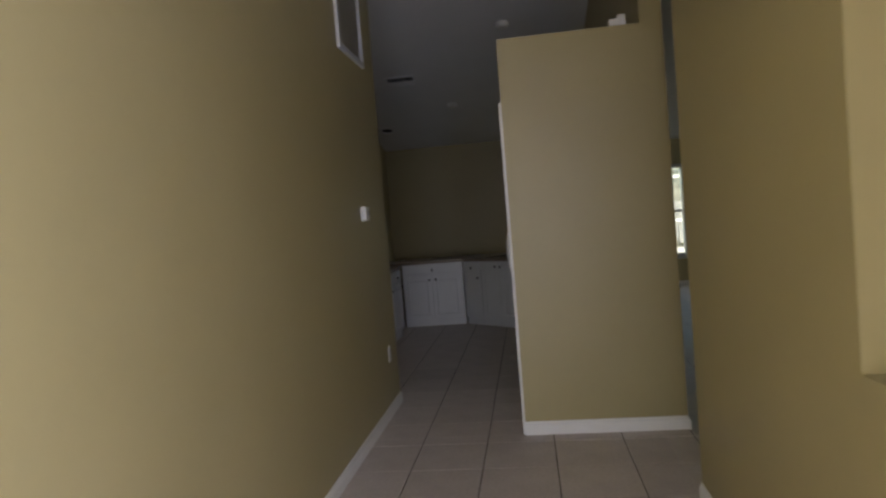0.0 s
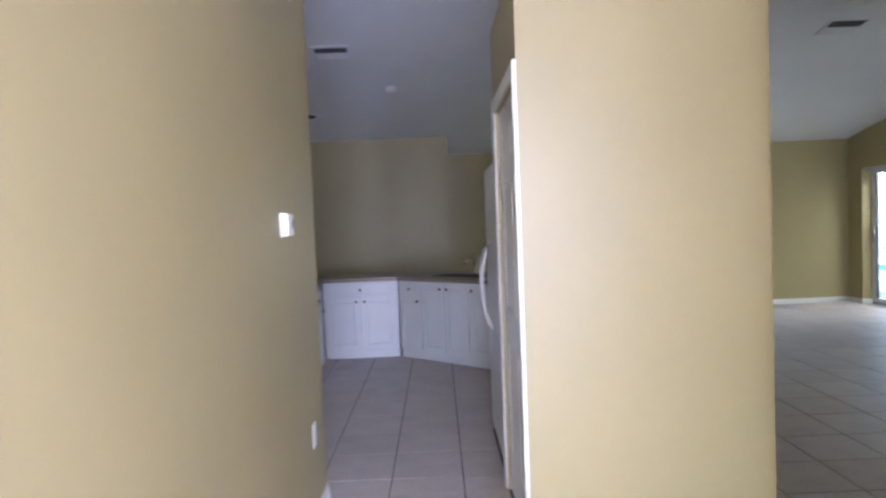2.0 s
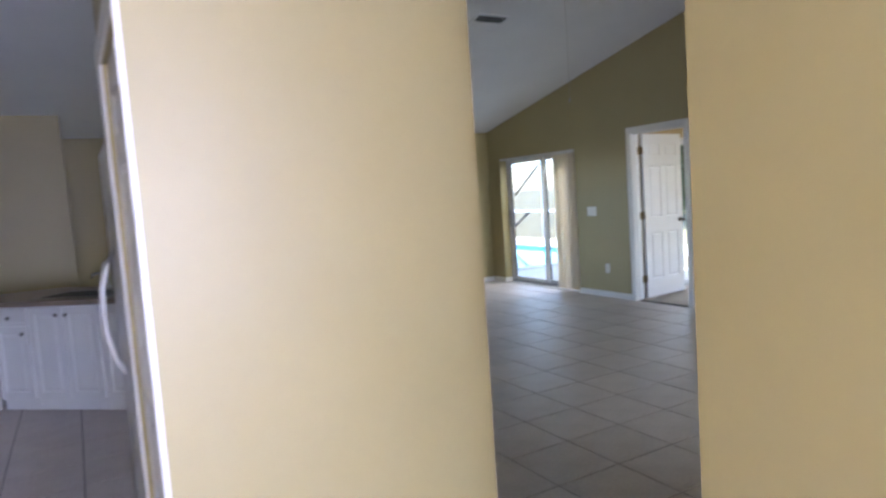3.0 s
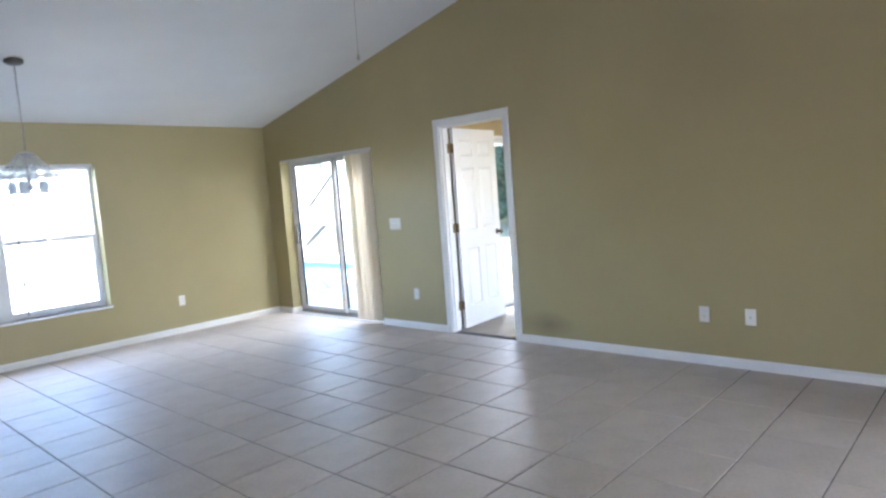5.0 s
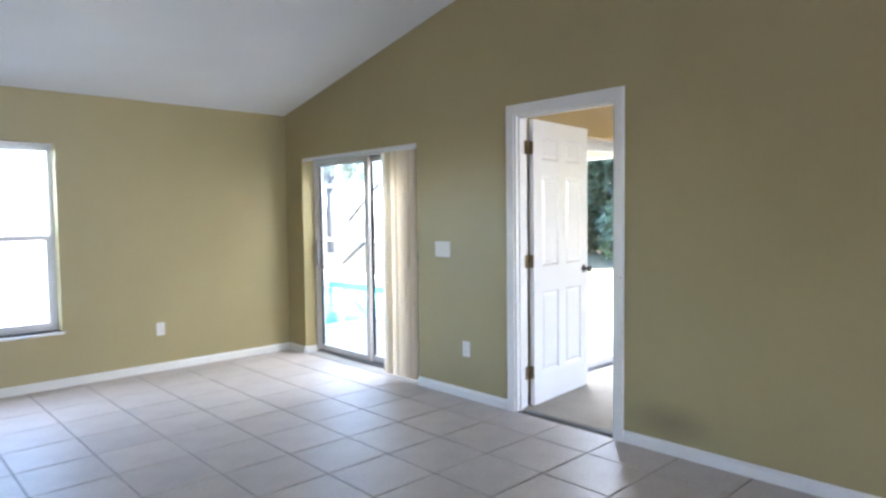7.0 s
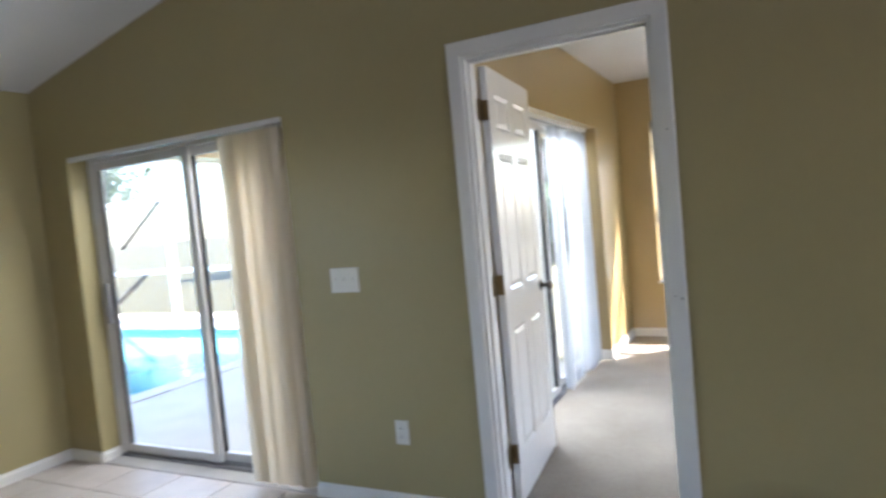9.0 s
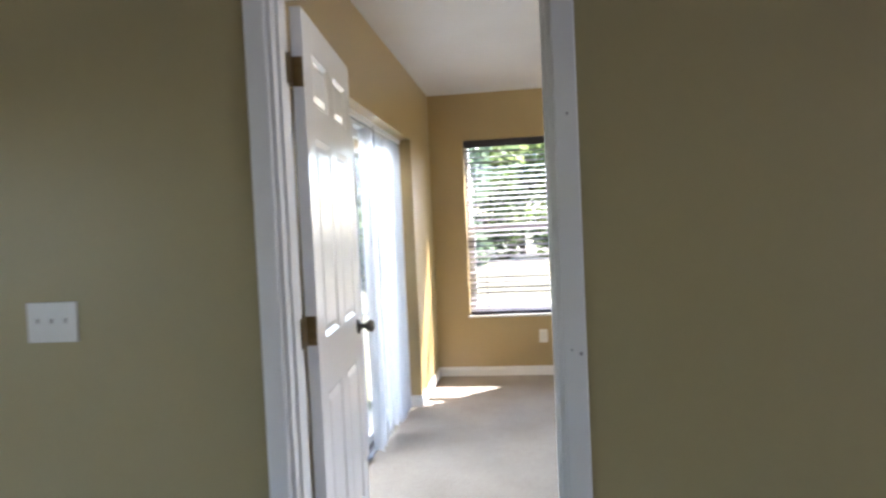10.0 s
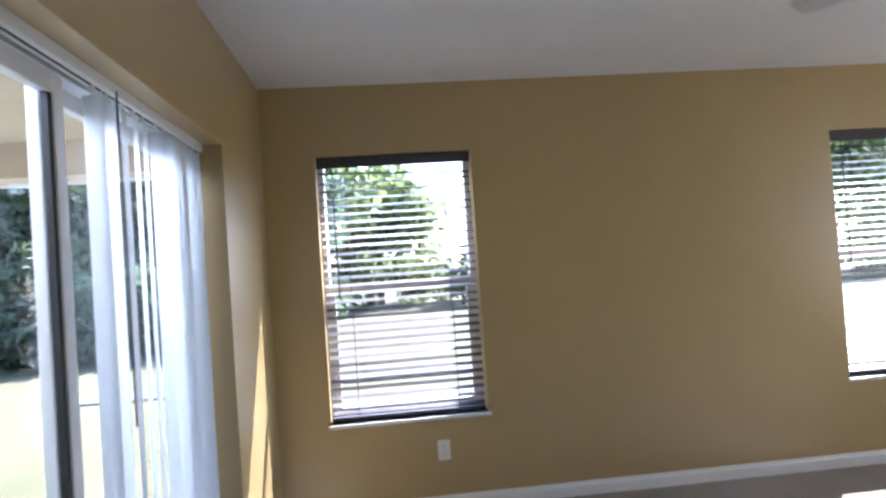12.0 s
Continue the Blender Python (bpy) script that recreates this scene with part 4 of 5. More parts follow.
u = (D1 - D0).normalized()
n_ = Vector((-u.y, u.x, 0))
back = [D0 + n_ * 0.62 + u * 0.1, D1 + n_ * 0.62]
f0, f1 = D0 - n_ * 0.028, D1 - n_ * 0.028
worktop("worktop", [(KIT_W + 0.002, FRONT - 0.028), (f0.x - 0.01, FRONT - 0.028), (f1.x, f1.y), (back[1].x, back[1].y), (back[0].x, FRONT + 0.62), (KIT_W + 0.002, FRONT + 0.62)],
        "tan laminate worktop running round the corner")
worktop("worktop", [(KIT_W + 0.002, 5.16), (-1.27, 5.16), (-1.27, 6.87), (KIT_W + 0.002, 6.87)], "tan laminate worktop along the kitchen wall")
# half wall behind the corner run
bm = bmesh.new()
prism(bm, [(KIT_W, FRONT + 0.624), (back[0].x + 0.004, FRONT + 0.624), (back[1].x + 0.004, back[1].y + 0.004), (back[1].x + 0.09, back[1].y + 0.1), (back[0].x + 0.05, FRONT + 0.74), (KIT_W, FRONT + 0.74)], "z", -0.01, CZ - 0.045)
tagged(part("half_wall", bm, PAINT), "khaki half wall behind the kitchen worktop", "wall", kind="structure")
# sink and tap on the diagonal
sk = thing("kitchen_sink", (*(D0 + u * 0.64 + n_ * 0.29).xy, CZ), "stainless steel drop-in sink on the tan worktop", "sink", rz=dang)
boxes("rim", [((-0.36, -0.22, 0.0), (0.36, -0.19, 0.008)), ((-0.36, 0.16, 0.0), (0.36, 0.22, 0.008)), ((-0.36, -0.19, 0.0), (-0.33, 0.16, 0.008)), ((0.33, -0.19, 0.0), (0.36, 0.16, 0.008))], STEEL, sk, bevel=0.003)
# no basin is sunk: a dark sheet paints the shade of its depth
boxes("bowl", [((-0.33, -0.19, 0.0005), (0.33, 0.16, 0.003))], DARK, sk, "flat dark sheet for the shaded inside of the bowl")
tp = thing("kitchen_tap", (*(D0 + u * 0.66 + n_ * 0.475).xy, CZ + 0.008), "chrome kitchen tap with a low curved spout", "tap", rz=dang)
bm = bmesh.new()
lathe(bm, [(0.028, 0), (0.026, 0.01), (0.018, 0.02), (0.017, 0.09), (0.012, 0.10)], (0, 0, 0))
bmesh.ops.recalc_face_normals(bm, faces=bm.faces)
part("base", bm, CHROME, tp)
bm = bmesh.new()
tube(bm, [(0, 0, 0.07), (0, -0.03, 0.12), (0, -0.09, 0.145), (0, -0.15, 0.14), (0, -0.175, 0.115)], 0.011, 10)
part("spout", bm, CHROME, tp)
bm = bmesh.new()
tube(bm, [(0, 0, 0.10), (0.0, 0.02, 0.15), (0.0, 0.035, 0.20)], [0.009, 0.007, 0.009], 8)
part("lever", bm, CHROME, tp)

# refrigerator
fr = thing("refrigerator", (0.195, 4.155, 0), "white side-by-side refrigerator standing in its alcove", "refrigerator")
boxes("body", [((0.065, 0.0, 0.03), (0.76, 0.73, 1.755))], FRIDGE, fr, bevel=0.006)
boxes("kick_grille", [((0.04, 0.01, 0.01), (0.065, 0.72, 0.085))], DARK, fr, "dark grille at the foot")
for k, (a, b) in enumerate(((0.002, 0.36), (0.367, 0.728))):
    d = boxes("door", [((0.0, a, 0.09), (0.06, b, 1.763))], FRIDGE, fr, bevel=0.01)
    hy = 0.335 if k == 0 else 0.392
    bm = bmesh.new()
    tube(bm, [(0.004, hy, 0.78), (-0.035, hy, 0.84), (-0.058, hy, 0.95), (-0.063, hy, 1.06), (-0.058, hy, 1.16), (-0.035, hy, 1.26), (0.004, hy, 1.32)], 0.013, 10)
    part("handle", bm, FRIDGE, d, "white bowed handle")
# left behind on the plant ledge
lo = thing("ledge_box", (0.93, PY0 + 0.07, LEDGE), "small white plastic box forgotten on the plant ledge", "box")
boxes("body", [((-0.05, -0.035, 0), (0.05, 0.035, 0.05))], PLATE, lo, bevel=0.006)
boxes("lid", [((0.0, -0.03, 0.05), (0.05, 0.03, 0.075))], PLATE, lo, bevel=0.006)

# ---- living room lamp and cord ----
CHX, CHY = 2.892, 8.68
ch = thing("chandelier", (CHX, CHY, -0.022), "hanging lamp with faceted glass shade and small frosted cups", "chandelier")
cz = vault(CHY) + 0.022
bm = bmesh.new()
lathe(bm, [(0.07, cz + 0.02), (0.068, cz - 0.02), (0.045, cz - 0.035), (0.008, cz - 0.04)], (0, 0, 0))
bmesh.ops.recalc_face_normals(bm, faces=bm.faces)
part("canopy", bm, PEWTER, ch, "dark metal ceiling canopy")
bm = bmesh.new()
z = cz - 0.04
k = 0
while z > 1.99:
    r = 0.011
    ax = Vector((1, 0, 0)) if k % 2 else Vector((0, 1, 0))
    ring = [Vector((0, 0, z - 0.014)) + ax * r * math.cos(a) * 0.7 + Vector((0, 0, 1)) * 0.018 * math.sin(a) for a in [i * math.tau / 8 for i in range(9)]]
    tube(bm, ring, 0.0028, 5, False)
    z -= 0.03
    k += 1
tube(bm, [(0.004, 0, cz - 0.03), (0.004, 0.004, 1.98)], 0.002, 5)
part("chain", bm, CHROME, ch)
bm = bmesh.new()
lathe(bm, [(0.012, 2.0), (0.03, 1.985), (0.03, 1.97), (0.012, 1.95), (0.014, 1.74), (0.03, 1.73), (0.03, 1.70), (0.008, 1.69)], (0, 0, 0), "z", 16)
bmesh.ops.recalc_face_normals(bm, faces=bm.faces)
part("stem", bm, CHROME, ch)
N = 8
TOP, LOW = (0.052, 1.985), (0.214, 1.81)
for i in range(N):
    a0, a1 = i * math.tau / N, (i + 1) * math.tau / N
    bm = bmesh.new()
    vs = [bm.verts.new((r * math.cos(a), r * math.sin(a), z)) for (r, z), a in ((TOP, a0), (TOP, a1), (LOW, a1), (LOW, a0))]
    bm.faces.new(vs)
    bmesh.ops.solidify(bm, geom=bm.faces[:], thickness=0.004)
    part("shade_panel", bm, SHADE, ch, "clear bevelled glass panel", False)
    bm = bmesh.new()
    tube(bm, [(TOP[0] * math.cos(a0), TOP[0] * math.sin(a0), TOP[1]), (LOW[0] * math.cos(a0), LOW[0] * math.sin(a0), LOW[1])], 0.0045, 6)
    part("rib", bm, CHROME, ch)
for r, z in (TOP, LOW, (0.219, 1.796), (0.145, 1.885)):
    bm = bmesh.new()
    tube(bm, [(r * math.cos(i * math.tau / 32), r * math.sin(i * math.tau / 32), z) for i in range(33)], 0.006, 6, False)
    part("ring", bm, CHROME, ch)
for i in range(5):
    a = i * math.tau / 5 + 0.3
    cx, cy = 0.118 * math.cos(a), 0.118 * math.sin(a)
    bm = bmesh.new()
    tube(bm, [(0.02 * math.cos(a), 0.02 * math.sin(a), 1.72), (0.08 * math.cos(a), 0.08 * math.sin(a), 1.705), (cx, cy, 1.73)], 0.006, 6)
    arm = part("arm", bm, CHROME, ch)
    bm = bmesh.new()
    lathe(bm, [(0.012, 1.765), (0.026, 1.752), (0.033, 1.725), (0.031, 1.69), (0.036, 1.668), (0.034, 1.668), (0.029, 1.69), (0.031, 1.722), (0.024, 1.748), (0.01, 1.758)], (cx, cy, 0), "z", 16)
    bmesh.ops.recalc_face_normals(bm, faces=bm.faces)
    part("cup", bm, FROST, arm, "small frosted glass cup", False)


# ---- ceiling fans ----
def ceiling_fan(x, y, z, ceiling_z, first, chain, label):
    """A five-blade fan with its blades at height z; first: the turn of one blade; chain: the height of the pull chain's end."""
    fan = thing("ceiling_fan", (x, y, 0), label, "ceiling fan", "ceiling fans")
    bm = bmesh.new()
    lathe(bm, [(0.07, ceiling_z), (0.065, ceiling_z - 0.05), (0.015, ceiling_z - 0.06), (0.015, z + 0.1)], (0, 0, 0))
    bmesh.ops.recalc_face_normals(bm, faces=bm.faces)
    part("downrod", bm, PLATE, fan)
    bm = bmesh.new()
    lathe(bm, [(0.02, z + 0.105), (0.09, z + 0.08), (0.11, z + 0.04), (0.11, z - 0.02), (0.07, z - 0.06), (0.05, z - 0.10), (0.004, z - 0.105)], (0, 0, 0))
    bmesh.ops.recalc_face_normals(bm, faces=bm.faces)
    part("motor", bm, PLATE, fan)
    for i in range(5):
        a = radians(first + 72 * i)
        bm = bmesh.new()
        rows_ = [(0.17, 0.05), (0.24, 0.058), (0.5, 0.065), (0.62, 0.063), (0.65, 0.045)]
        top_ = [bm.verts.new((u_, w, 0.006 + w * 0.2)) for u_, w in rows_] + [bm.verts.new((u_, -w, 0.006 - w * 0.2)) for u_, w in rows_[::-1]]
        bm.faces.new(top_)
        bmesh.ops.solidify(bm, geom=bm.faces[:], thickness=0.006)
        bmesh.ops.rotate(bm, verts=bm.verts, cent=(0, 0, 0), matrix=Matrix.Rotation(a, 3, "Z"))
        bmesh.ops.translate(bm, verts=bm.verts, vec=(0, 0, z))
        bl = part("blade", bm, TRIM, fan, "white fan blade")
        bm = bmesh.new()
        tube(bm, [(0.1 * math.cos(a), 0.1 * math.sin(a), z), (0.2 * math.cos(a), 0.2 * math.sin(a), z - 0.004)], 0.012, 6)
        part("blade_iron", bm, PLATE, bl)
    bm = bmesh.new()
    tube(bm, [(0, 0.0, z - 0.09), (0.004, 0.0, (z + chain) / 2), (0, 0, chain + 0.03)], 0.0014, 5)
    pull = part("pull_chain", bm, CORD, fan)
    bm = bmesh.new()
    lathe(bm, [(0.002, chain + 0.037), (0.005, chain + 0.027), (0.0075, chain + 0.012), (0.006, chain + 0.002), (0.001, chain)], (0, 0, 0), "z", 12)
    bmesh.ops.recalc_face_normals(bm, faces=bm.faces)
    part("end_piece", bm, CORD, pull)
    return fan


ceiling_fan(3.56, 5.34, 3.07, vault(5.34) + 0.01, 36, 2.125, "white five-blade ceiling fan with a long pull chain, at rest")
ceiling_fan(7.75, 4.58, 2.265, BED_C, 28, 2.05, "white five-blade bedroom ceiling fan, at rest")

# ---- outdoors ----
GZ = -0.16
bm = bmesh.new()
box(bm, (-400, -400, GZ - 0.3), (400, 400, GZ))
tagged(part("ground", bm, GRASS), "sunlit patchy lawn", "lawn", kind="structure")
# pool deck with the pool basin left open
P0, P1 = (6.6, 11.3), (10.5, 16.2)
DX0, DX1, DY0, DY1 = 2.0, 12.0, NORTH + XT, 20.2
boxes("pavement", [((EAST + XT, BED_N + XT, GZ - 0.05), (9.0, DY0, -0.06)), ((DX0, DY0, GZ - 0.05), (DX1, P0[1], -0.06)), ((DX0, P1[1], GZ - 0.05), (DX1, DY1, -0.06)),
                   ((DX0, P0[1], GZ - 0.05), (P0[0], P1[1], -0.06)), ((P1[0], P0[1], GZ - 0.05), (DX1, P1[1], -0.06))], CONCRETE)
tagged(bpy.data.objects["pavement"], "pale concrete pool deck", "pool deck", kind="structure")
boxes("pavement_edge", [((15.3, 4.0, GZ - 0.02), (16.1, DY0 + 0.6, GZ + 0.03))], PATHWAY)
tagged(bpy.data.objects["pavement_edge"], "narrow weathered grey path across the lawn", "path", kind="structure")
pool = thing("swimming_pool", (0, 0, 0), "turquoise swimming pool set in the pale deck", "swimming pool")
boxes("water", [((P0[0], P0[1], -0.145), (P1[0], P1[1], -0.12))], POOLW, pool)
boxes("coping", [((P0[0] - 0.02, P0[1] - 0.25, -0.058), (P1[0] + 0.25, P0[1], -0.045)), ((P1[0], P0[1], -0.058), (P1[0] + 0.25, P1[1] + 0.25, -0.045)),
                 ((P0[0] - 0.25, P0[1] - 0.25, -0.058), (P0[0] - 0.02, P1[1] + 0.25, -0.045)), ((P0[0] - 0.02, P1[1], -0.058), (P1[0], P1[1] + 0.25, -0.045))], CONCRETE, pool, bevel=0.004)
boxes("waterline_tile", [((P1[0] - 0.012, P0[1], -0.13), (P1[0], P1[1], -0.062)), ((P0[0], P1[1] - 0.012, -0.13), (P1[0] - 0.012, P1[1], -0.062))], POOLT, pool, "blue waterline tiles")

# house roof, eaves and covered terrace
roof = thing("house_roof", label="brown shingle roof with white fascia and tan soffit", category="roof", kind="structure")
bm = bmesh.new()
for a, b in ((-3.9, RIDGE), (RIDGE, NORTH + 0.7)):
    prism(bm, [(a, vault(a) + 0.2), (b, vault(b) + 0.2), (b, vault(b) + 0.32), (a, vault(a) + 0.32)], "x", KIT_W - 0.7, EAST + XT)
part("main_slope", bm, ROOF, roof)
boxes("bedroom_roof", [((EAST + XT, BED_S - 0.7, 2.62), (10.33, BED_N + XT, 2.80))], ROOF, roof)
boxes("soffit", [((BED_E + XT, BED_S - 0.6, 2.40), (10.28, BED_N + XT, 2.44)), ((10.28, BED_S - 0.6, 2.36), (10.31, BED_N + XT, 2.66))], STUCCO, roof)
TX, TY = 10.85, 11.25
boxes("terrace_ceiling", [((EAST + XT, BED_N + XT, 2.44), (TX, TY, 2.50))], STUCCO, roof, "tan terrace ceiling")
boxes("terrace_beam", [((EAST + XT, TY - 0.2, 2.2), (TX, TY, 2.44)), ((TX - 0.2, BED_N + XT, 2.2), (TX, TY - 0.2, 2.44))], STUCCO, roof, "tan stucco beam")
boxes("terrace_fascia", [((EAST + XT, TY, 2.17), (TX + 0.03, TY + 0.03, 2.62)), ((TX, BED_N + XT, 2.17), (TX + 0.03, TY, 2.62))], CAGE, roof, "white fascia")
boxes("terrace_roof", [((EAST + XT, BED_N + XT, 2.55), (TX + 0.1, TY + 0.1, 2.7))], ROOF, roof)

# pool enclosure
cage = thing("pool_enclosure", label="white aluminium pool enclosure frame with dark braces", category="pool enclosure", kind="structure")
CX, CY = 11.8, 20.0
bars = []
for y in (12.3, 14.1, 15.9, 17.7, CY):
    bars.append((CX, y, -0.06, 0.05, 3.0))
for x in (2.2, 4.2, 6.2, 8.2, 10.0):
    bars.append((x, CY, -0.06, 0.05, 3.0))
for x, y, z0, r, z1 in bars:
    boxes("post", [((x - r, y - r, z0), (x + r, y + r, z1))], CAGE, cage, bevel=0.004)
for z in (0.79, 2.16, 3.0):
    boxes("rail", [((CX - 0.04, 12.3, z - 0.035), (CX + 0.04, CY, z + 0.035))], CAGE, cage)
    boxes("rail", [((2.2, CY - 0.04, z - 0.035), (CX, CY + 0.04, z + 0.035))], CAGE, cage)
for y0, y1 in zip((12.3, 14.1, 15.9, 17.7), (14.1, 15.9, 17.7, CY)):
    boxes("screen_panel", [((CX - 0.003, y0 + 0.05, 0.0), (CX + 0.003, y1 - 0.05, 2.96))], SCREEN, cage, "fine grey insect screen")
for x0, x1 in zip((2.2, 4.2, 6.2, 8.2, 10.0), (4.2, 6.2, 8.2, 10.0, CX)):
    boxes("screen_panel", [((x0 + 0.05, CY - 0.003, 0.0), (x1 - 0.05, CY + 0.003, 2.96))], SCREEN, cage, "fine grey insect screen")
for y in (14.1, 17.7):
    bm = bmesh.new()
    tube(bm, [(CX, y, 3.0), (EAST + 0.4, y, 3.3)], 0.05, 4)
    part("roof_beam", bm, CAGE, cage)
for a, b in (((CX, 17.25, 1.29), (CX, 16.0, 2.17)), ((CX, 17.6, 0.2), (CX, 16.6, 0.78))):
    bm = bmesh.new()
    tube(bm, [a, b], 0.05, 4)
    part("brace", bm, BRONZE, cage, "dark diagonal brace")


# trees and hedge
def blob_leaves(bm, centre, radius, count, size, rnd):
    for _ in range(count):
        v = Vector((rnd.gauss(0, 1), rnd.gauss(0, 1), rnd.gauss(0, 0.8)))
        v = v.normalized() * radius * rnd.uniform(0.45, 1.0)
        c = Vector(centre) + v
        n = Vector((rnd.gauss(0, 1), rnd.gauss(0, 1), rnd.gauss(0.6, 1))).normalized()
        a = n.orthogonal().normalized()
        a = Matrix.Rotation(rnd.uniform(0, math.tau), 3, n) @ a
        b = n.cross(a)
        s = size * rnd.uniform(0.6, 1.4)
        vs = [bm.verts.new(c + a * s * p + b * s * q + n * s * o) for p, q, o in ((-1, 0, 0), (-0.2, 0.45, 0.12), (1, 0, -0.1), (-0.2, -0.45, 0.12))]
        bm.faces.new(vs)


def tree(x, y, h, spread, seed, mat_, count=3400, size=0.2):
    rnd = random.Random(seed)
    t = thing("tree", (x, y, GZ), "tall leafy tree behind the lawn", "tree", "trees round the garden")
    bm = bmesh.new()
    tops = []
    bend = [(0, 0, 0), (rnd.uniform(-.1, .1), rnd.uniform(-.1, .1), h * 0.25), (rnd.uniform(-.3, .3), rnd.uniform(-.3, .3), h * 0.6)]
    tube(bm, bend, [0.16, 0.12, 0.06], 8)
    for i in range(9):
        a = rnd.uniform(0, math.tau)
        z0 = h * rnd.uniform(0.18, 0.55)
        e = (spread * rnd.uniform(.4, .85) * math.cos(a), spread * rnd.uniform(.4, .85) * math.sin(a), min(h * 0.95, z0 + h * rnd.uniform(0.05, 0.4)))
        tube(bm, [(0, 0, z0), (e[0] * .5, e[1] * .5, z0 + (e[2] - z0) * .4), e], [0.06, 0.04, 0.015], 5)
        tops.append(e)
    part("trunk", bm, BARK, t)
    bm = bmesh.new()
    tops += [(rnd.uniform(-.4, .4) * spread, rnd.uniform(-.4, .4) * spread, h * rnd.uniform(0.55, 0.95)) for _ in range(9)]
    for e in tops:
        blob_leaves(bm, e, spread * rnd.uniform(0.32, 0.55), count // len(tops), size, rnd)
    part("crown", bm, mat_, t)
    return t


for i, (x, y, h, s) in enumerate(((22.5, 12.0, 6.2, 2.4), (24, 14.3, 7.5, 2.3), (26, 21.5, 6.5, 2.3), (18, 27.5, 6.5, 2.5), (13.5, 29.5, 7.5, 2.8),
                                  (9, 29.5, 6.5, 2.6), (4.5, 28.0, 7, 2.7), (0.5, 27.0, 6.5, 2.6))):
    tree(x, y, h, s, 10 + i, LEAF if i % 3 else LEAFB, 6500 if y < 18 else 2600, 0.14)
# farther trees beyond the bedroom windows, with sky between them
for i, (x, y, h, s) in enumerate(((33, 9.2, 7.5, 2.6), (36, 6.6, 6.3, 2.2), (35, -1.6, 7.0, 2.4), (34, -14.5, 7.5, 2.8), (36, -19.5, 7.0, 2.6), (35, -8.0, 7.0, 2.4))):
    tree(x, y, h, s * 1.4, 40 + i, LEAFB, 2600, 0.3)
# understorey shrubs
rnd = random.Random(5)
for i in range(18):
    t_ = i / 9
    x, y = (21.3 + rnd.uniform(-0.8, 0.8), 9.5 + 5.6 * t_) if i < 10 else (32 + rnd.uniform(-0.8, 0.8), (9.0, 7.2, 5.4, 3.4, -12.5, -15.0, -17.5, -20.0)[i - 10])
    sh = thing("shrub", (x, y, GZ), "dense dark green shrub under the trees", "shrub", "shrubs along the lawn")
    bm = bmesh.new()
    for k in range(7):
        blob_leaves(bm, (rnd.uniform(-.9, .9), rnd.uniform(-.9, .9), rnd.uniform(0.4, 1.7)), rnd.uniform(0.6, 1.0), 150, 0.16, rnd)
    part("leaves", bm, LEAF if i % 2 and i < 10 else LEAFB, sh)
    bm = bmesh.new()
    for k in range(4):
        tube(bm, [(0, 0, 0), (rnd.uniform(-.5, .5), rnd.uniform(-.5, .5), 1.2)], [0.04, 0.015], 5)
    part("stem", bm, BARK, sh)

# tall dense shrubs that close the garden side
for i in range(11):
    x, y, h = 24.2 + rnd.uniform(-0.7, 0.7), 9.0 + i * 1.15, rnd.uniform(4.6, 6.4)
    sh = thing("shrub", (x, y, GZ), "tall dense dark green shrub behind the lawn", "shrub", "shrubs along the lawn")
    bm = bmesh.new()
    for k in range(13):
        blob_leaves(bm, (rnd.uniform(-.9, .9), rnd.uniform(-.9, .9), h * (0.1 + 0.065 * k)), rnd.uniform(0.8, 1.15), 210, 0.17, rnd)
    part("leaves", bm, LEAF, sh)
    bm = bmesh.new()
    for k in range(5):
        tube(bm, [(0, 0, 0), (rnd.uniform(-.3, .3), rnd.uniform(-.3, .3), h * 0.4), (rnd.uniform(-.7, .7), rnd.uniform(-.7, .7), h * 0.8)], [0.06, 0.04, 0.015], 5)
    part("stem", bm, BARK, sh)

# white slatted fence beyond the dining window
fence = thing("fence", (0, 0, 0), "white vinyl slatted fence beyond the deck", "fence", kind="structure")
sl = bmesh.new()
box(sl, (-0.07, -0.012, 0), (0.07, 0.012, 1.55))
sm = bpy.data.meshes.new("slat")
sl.to_mesh(sm)
sl.free()
sm.materials.append(FENCE)
for i in range(52):
    o = new("slat", sm)
    o.parent = fence
    o.matrix_basis = pose(-2.0 + i * 0.19, 24.0, GZ, 0, 0, 0)
boxes("rail", [((-2.1, 24.012, 0.1), (8, 24.05, 0.19)), ((-2.1, 24.012, 1.05), (8, 24.05, 1.14))], FENCE, fence)

# ---- floor tiles ----
TX_, TY_, X_0, Y_0 = 0.405, 0.4005, -0.033, 0.19
GAP = 0.007
tile_cache = {}


def tile_mesh(w, d):
    key = (round(w, 3), round(d, 3))
    if key not in tile_cache:
        c = 0.0025
        me = bpy.data.meshes.new("tile")
        x, y = w / 2, d / 2
        vs = [(-x, -y, -0.008), (x, -y, -0.008), (x, y, -0.008), (-x, y, -0.008), (-x, -y, -c * 0.6), (x, -y, -c * 0.6), (x, y, -c * 0.6), (-x, y, -c * 0.6),
              (-x + c, -y + c, 0), (x - c, -y + c, 0), (x - c, y - c, 0), (-x + c, y - c, 0)]
        fs = [(8, 9, 10, 11)] + [(a, (a + 1) % 4, 4 + (a + 1) % 4, 4 + a) for a in range(4)] + [(4 + a, 4 + (a + 1) % 4, 8 + (a + 1) % 4, 8 + a) for a in range(4)]
        me.from_pydata(vs, [], fs)
        me.materials.append(TILE)
        tile_cache[key] = me
    return tile_cache[key]


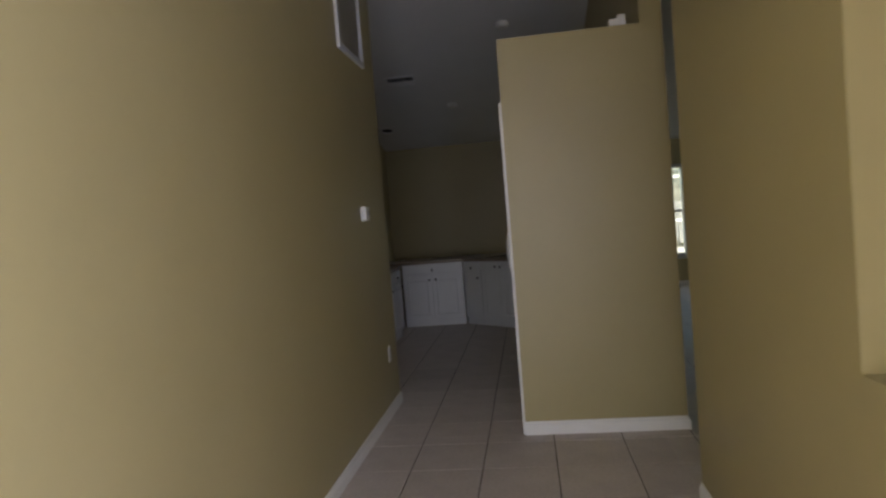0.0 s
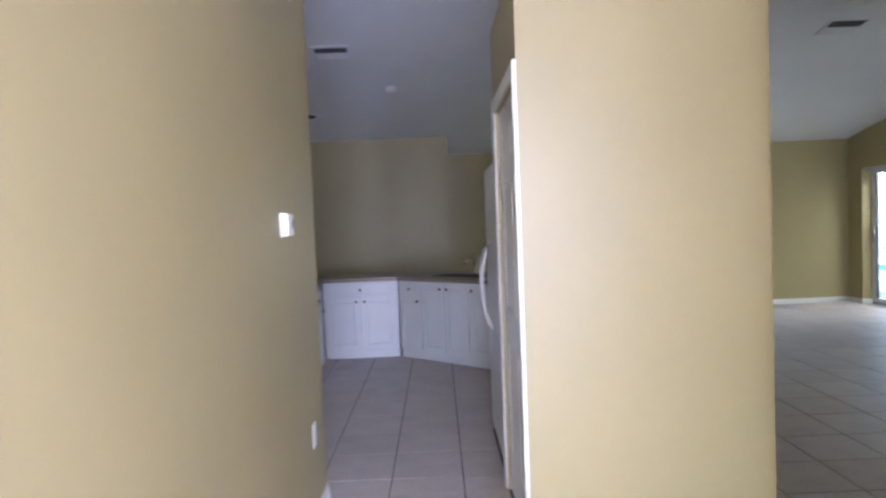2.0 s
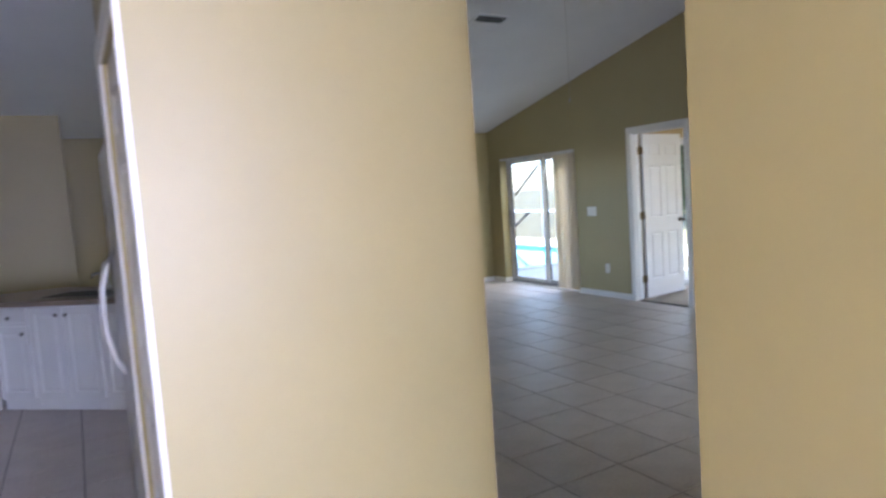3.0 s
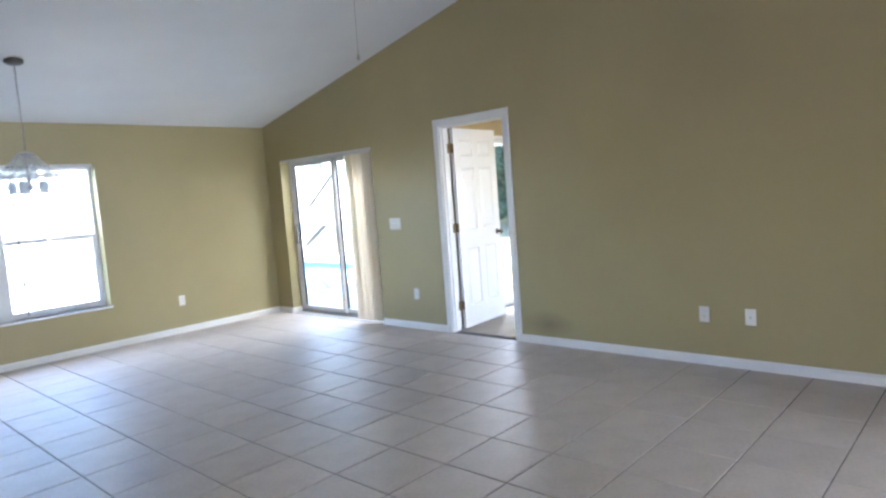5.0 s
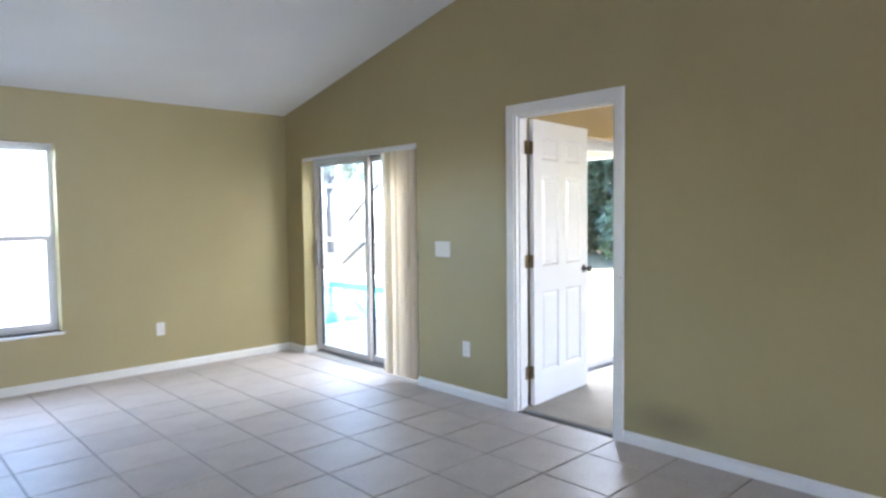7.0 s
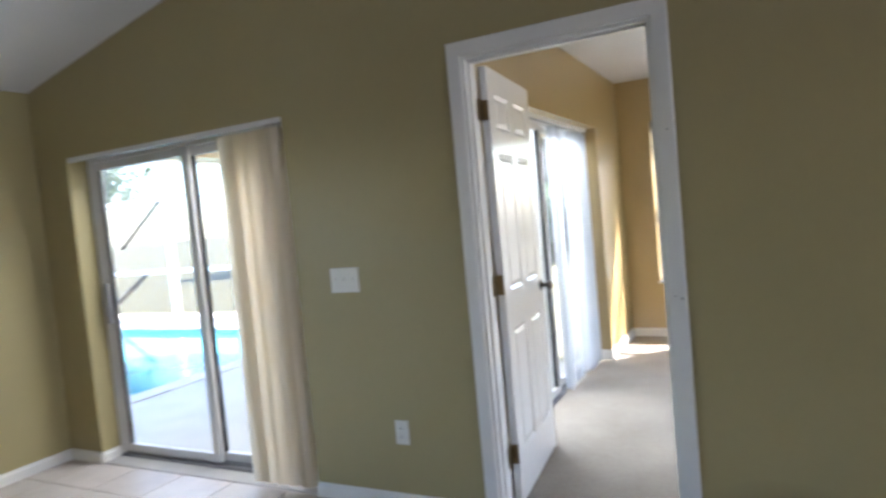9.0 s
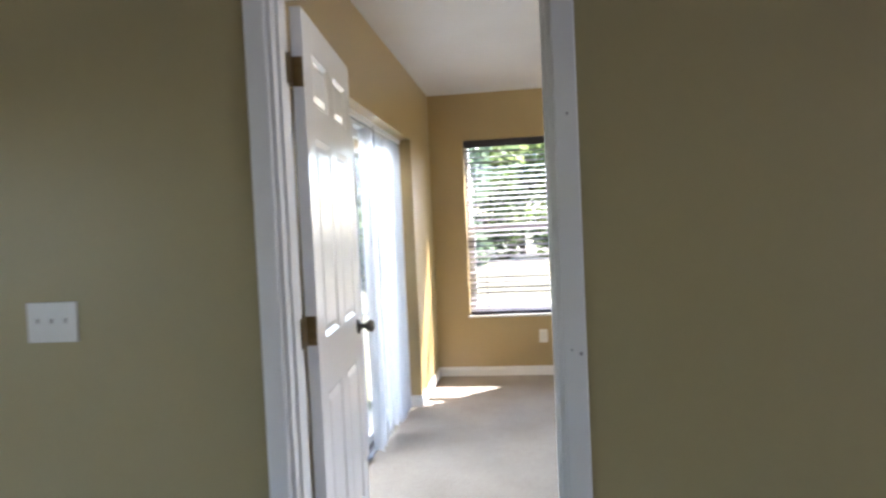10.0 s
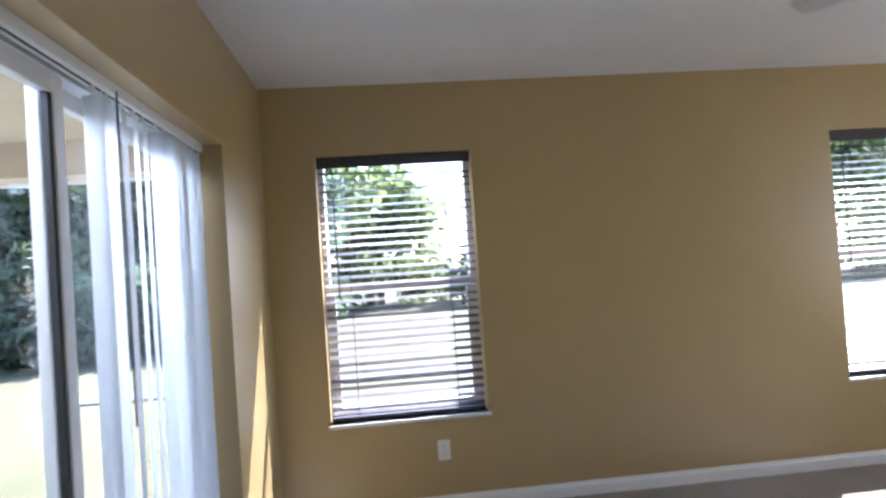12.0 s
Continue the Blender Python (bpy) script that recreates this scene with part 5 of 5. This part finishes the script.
ROOMS = ((KIT_W, 3.985, PX0, 9.3), (HALL_W, -3.2, HALL_E, PY0), (HALL_E, SOUTH, EAST, PY0), (HALL_W, PY0, PX0, 3.985), (PX1, PY0, EAST, NORTH), (PX0, PY1, 1.05, 6.3), (PX0, 6.3, PX1, NORTH), (0.042, 9.3, PX0, NORTH))
cells = []
for rx0, ry0, rx1, ry1 in ROOMS:
    for i in range(math.floor((rx0 - X_0) / TX_), math.ceil((rx1 - X_0) / TX_)):
        for j in range(math.floor((ry0 - Y_0) / TY_), math.ceil((ry1 - Y_0) / TY_)):
            x0, x1 = max(rx0, X_0 + i * TX_), min(rx1, X_0 + (i + 1) * TX_)
            y0, y1 = max(ry0, Y_0 + j * TY_), min(ry1, Y_0 + (j + 1) * TY_)
            if x1 - x0 > 0.02 and y1 - y0 > 0.02:
                # joints only where the grid has them
                gx0 = GAP / 2 if abs(x0 - X_0 - i * TX_) < 1e-6 else 0
                gx1 = GAP / 2 if abs(x1 - X_0 - (i + 1) * TX_) < 1e-6 else 0
                gy0 = GAP / 2 if abs(y0 - Y_0 - j * TY_) < 1e-6 else 0
                gy1 = GAP / 2 if abs(y1 - Y_0 - (j + 1) * TY_) < 1e-6 else 0
                cells.append((x0 + gx0, y0 + gy0, x1 - gx1, y1 - gy1))


def near_route(c):
    """Distance from the stretch of the plan that leads from the hall to the bedroom door."""
    p = Vector(((c[0] + c[2]) / 2, (c[1] + c[3]) / 2))
    best = 99
    for a, b in (((0.1, 1.5), (0.6, 2.4)), ((0.6, 2.4), (2.4, 4.0)), ((2.4, 4.0), (4.2, 6.4)), ((4.2, 6.4), (5.9, 6.5))):
        a, b = Vector(a), Vector(b)
        t = max(0, min(1, (p - a).dot(b - a) / (b - a).length_squared))
        best = min(best, (p - a - (b - a) * t).length)
    return best


cells.sort(key=near_route)
for x0, y0, x1, y1 in cells[:300]:
    o = new("tile", tile_mesh(x1 - x0, y1 - y0))
    o.parent = floor
    o.location = ((x0 + x1) / 2, (y0 + y1) / 2, random.uniform(-0.0006, 0.0006))
vs, fs = [], []
for x0, y0, x1, y1 in cells[300:]:
    me = tile_mesh(x1 - x0, y1 - y0)
    k = len(vs)
    vs += [(v.co.x + (x0 + x1) / 2, v.co.y + (y0 + y1) / 2, v.co.z) for v in me.vertices]
    fs += [[k + q for q in p.vertices] for p in me.polygons]
me = bpy.data.meshes.new("far_tiles")
me.from_pydata(vs, [], fs)
me.materials.append(TILE)
far = new("far_tiles", me)
far.parent = floor
tagged(far, "beige ceramic tiles in the far parts of the rooms", kind="stuff")
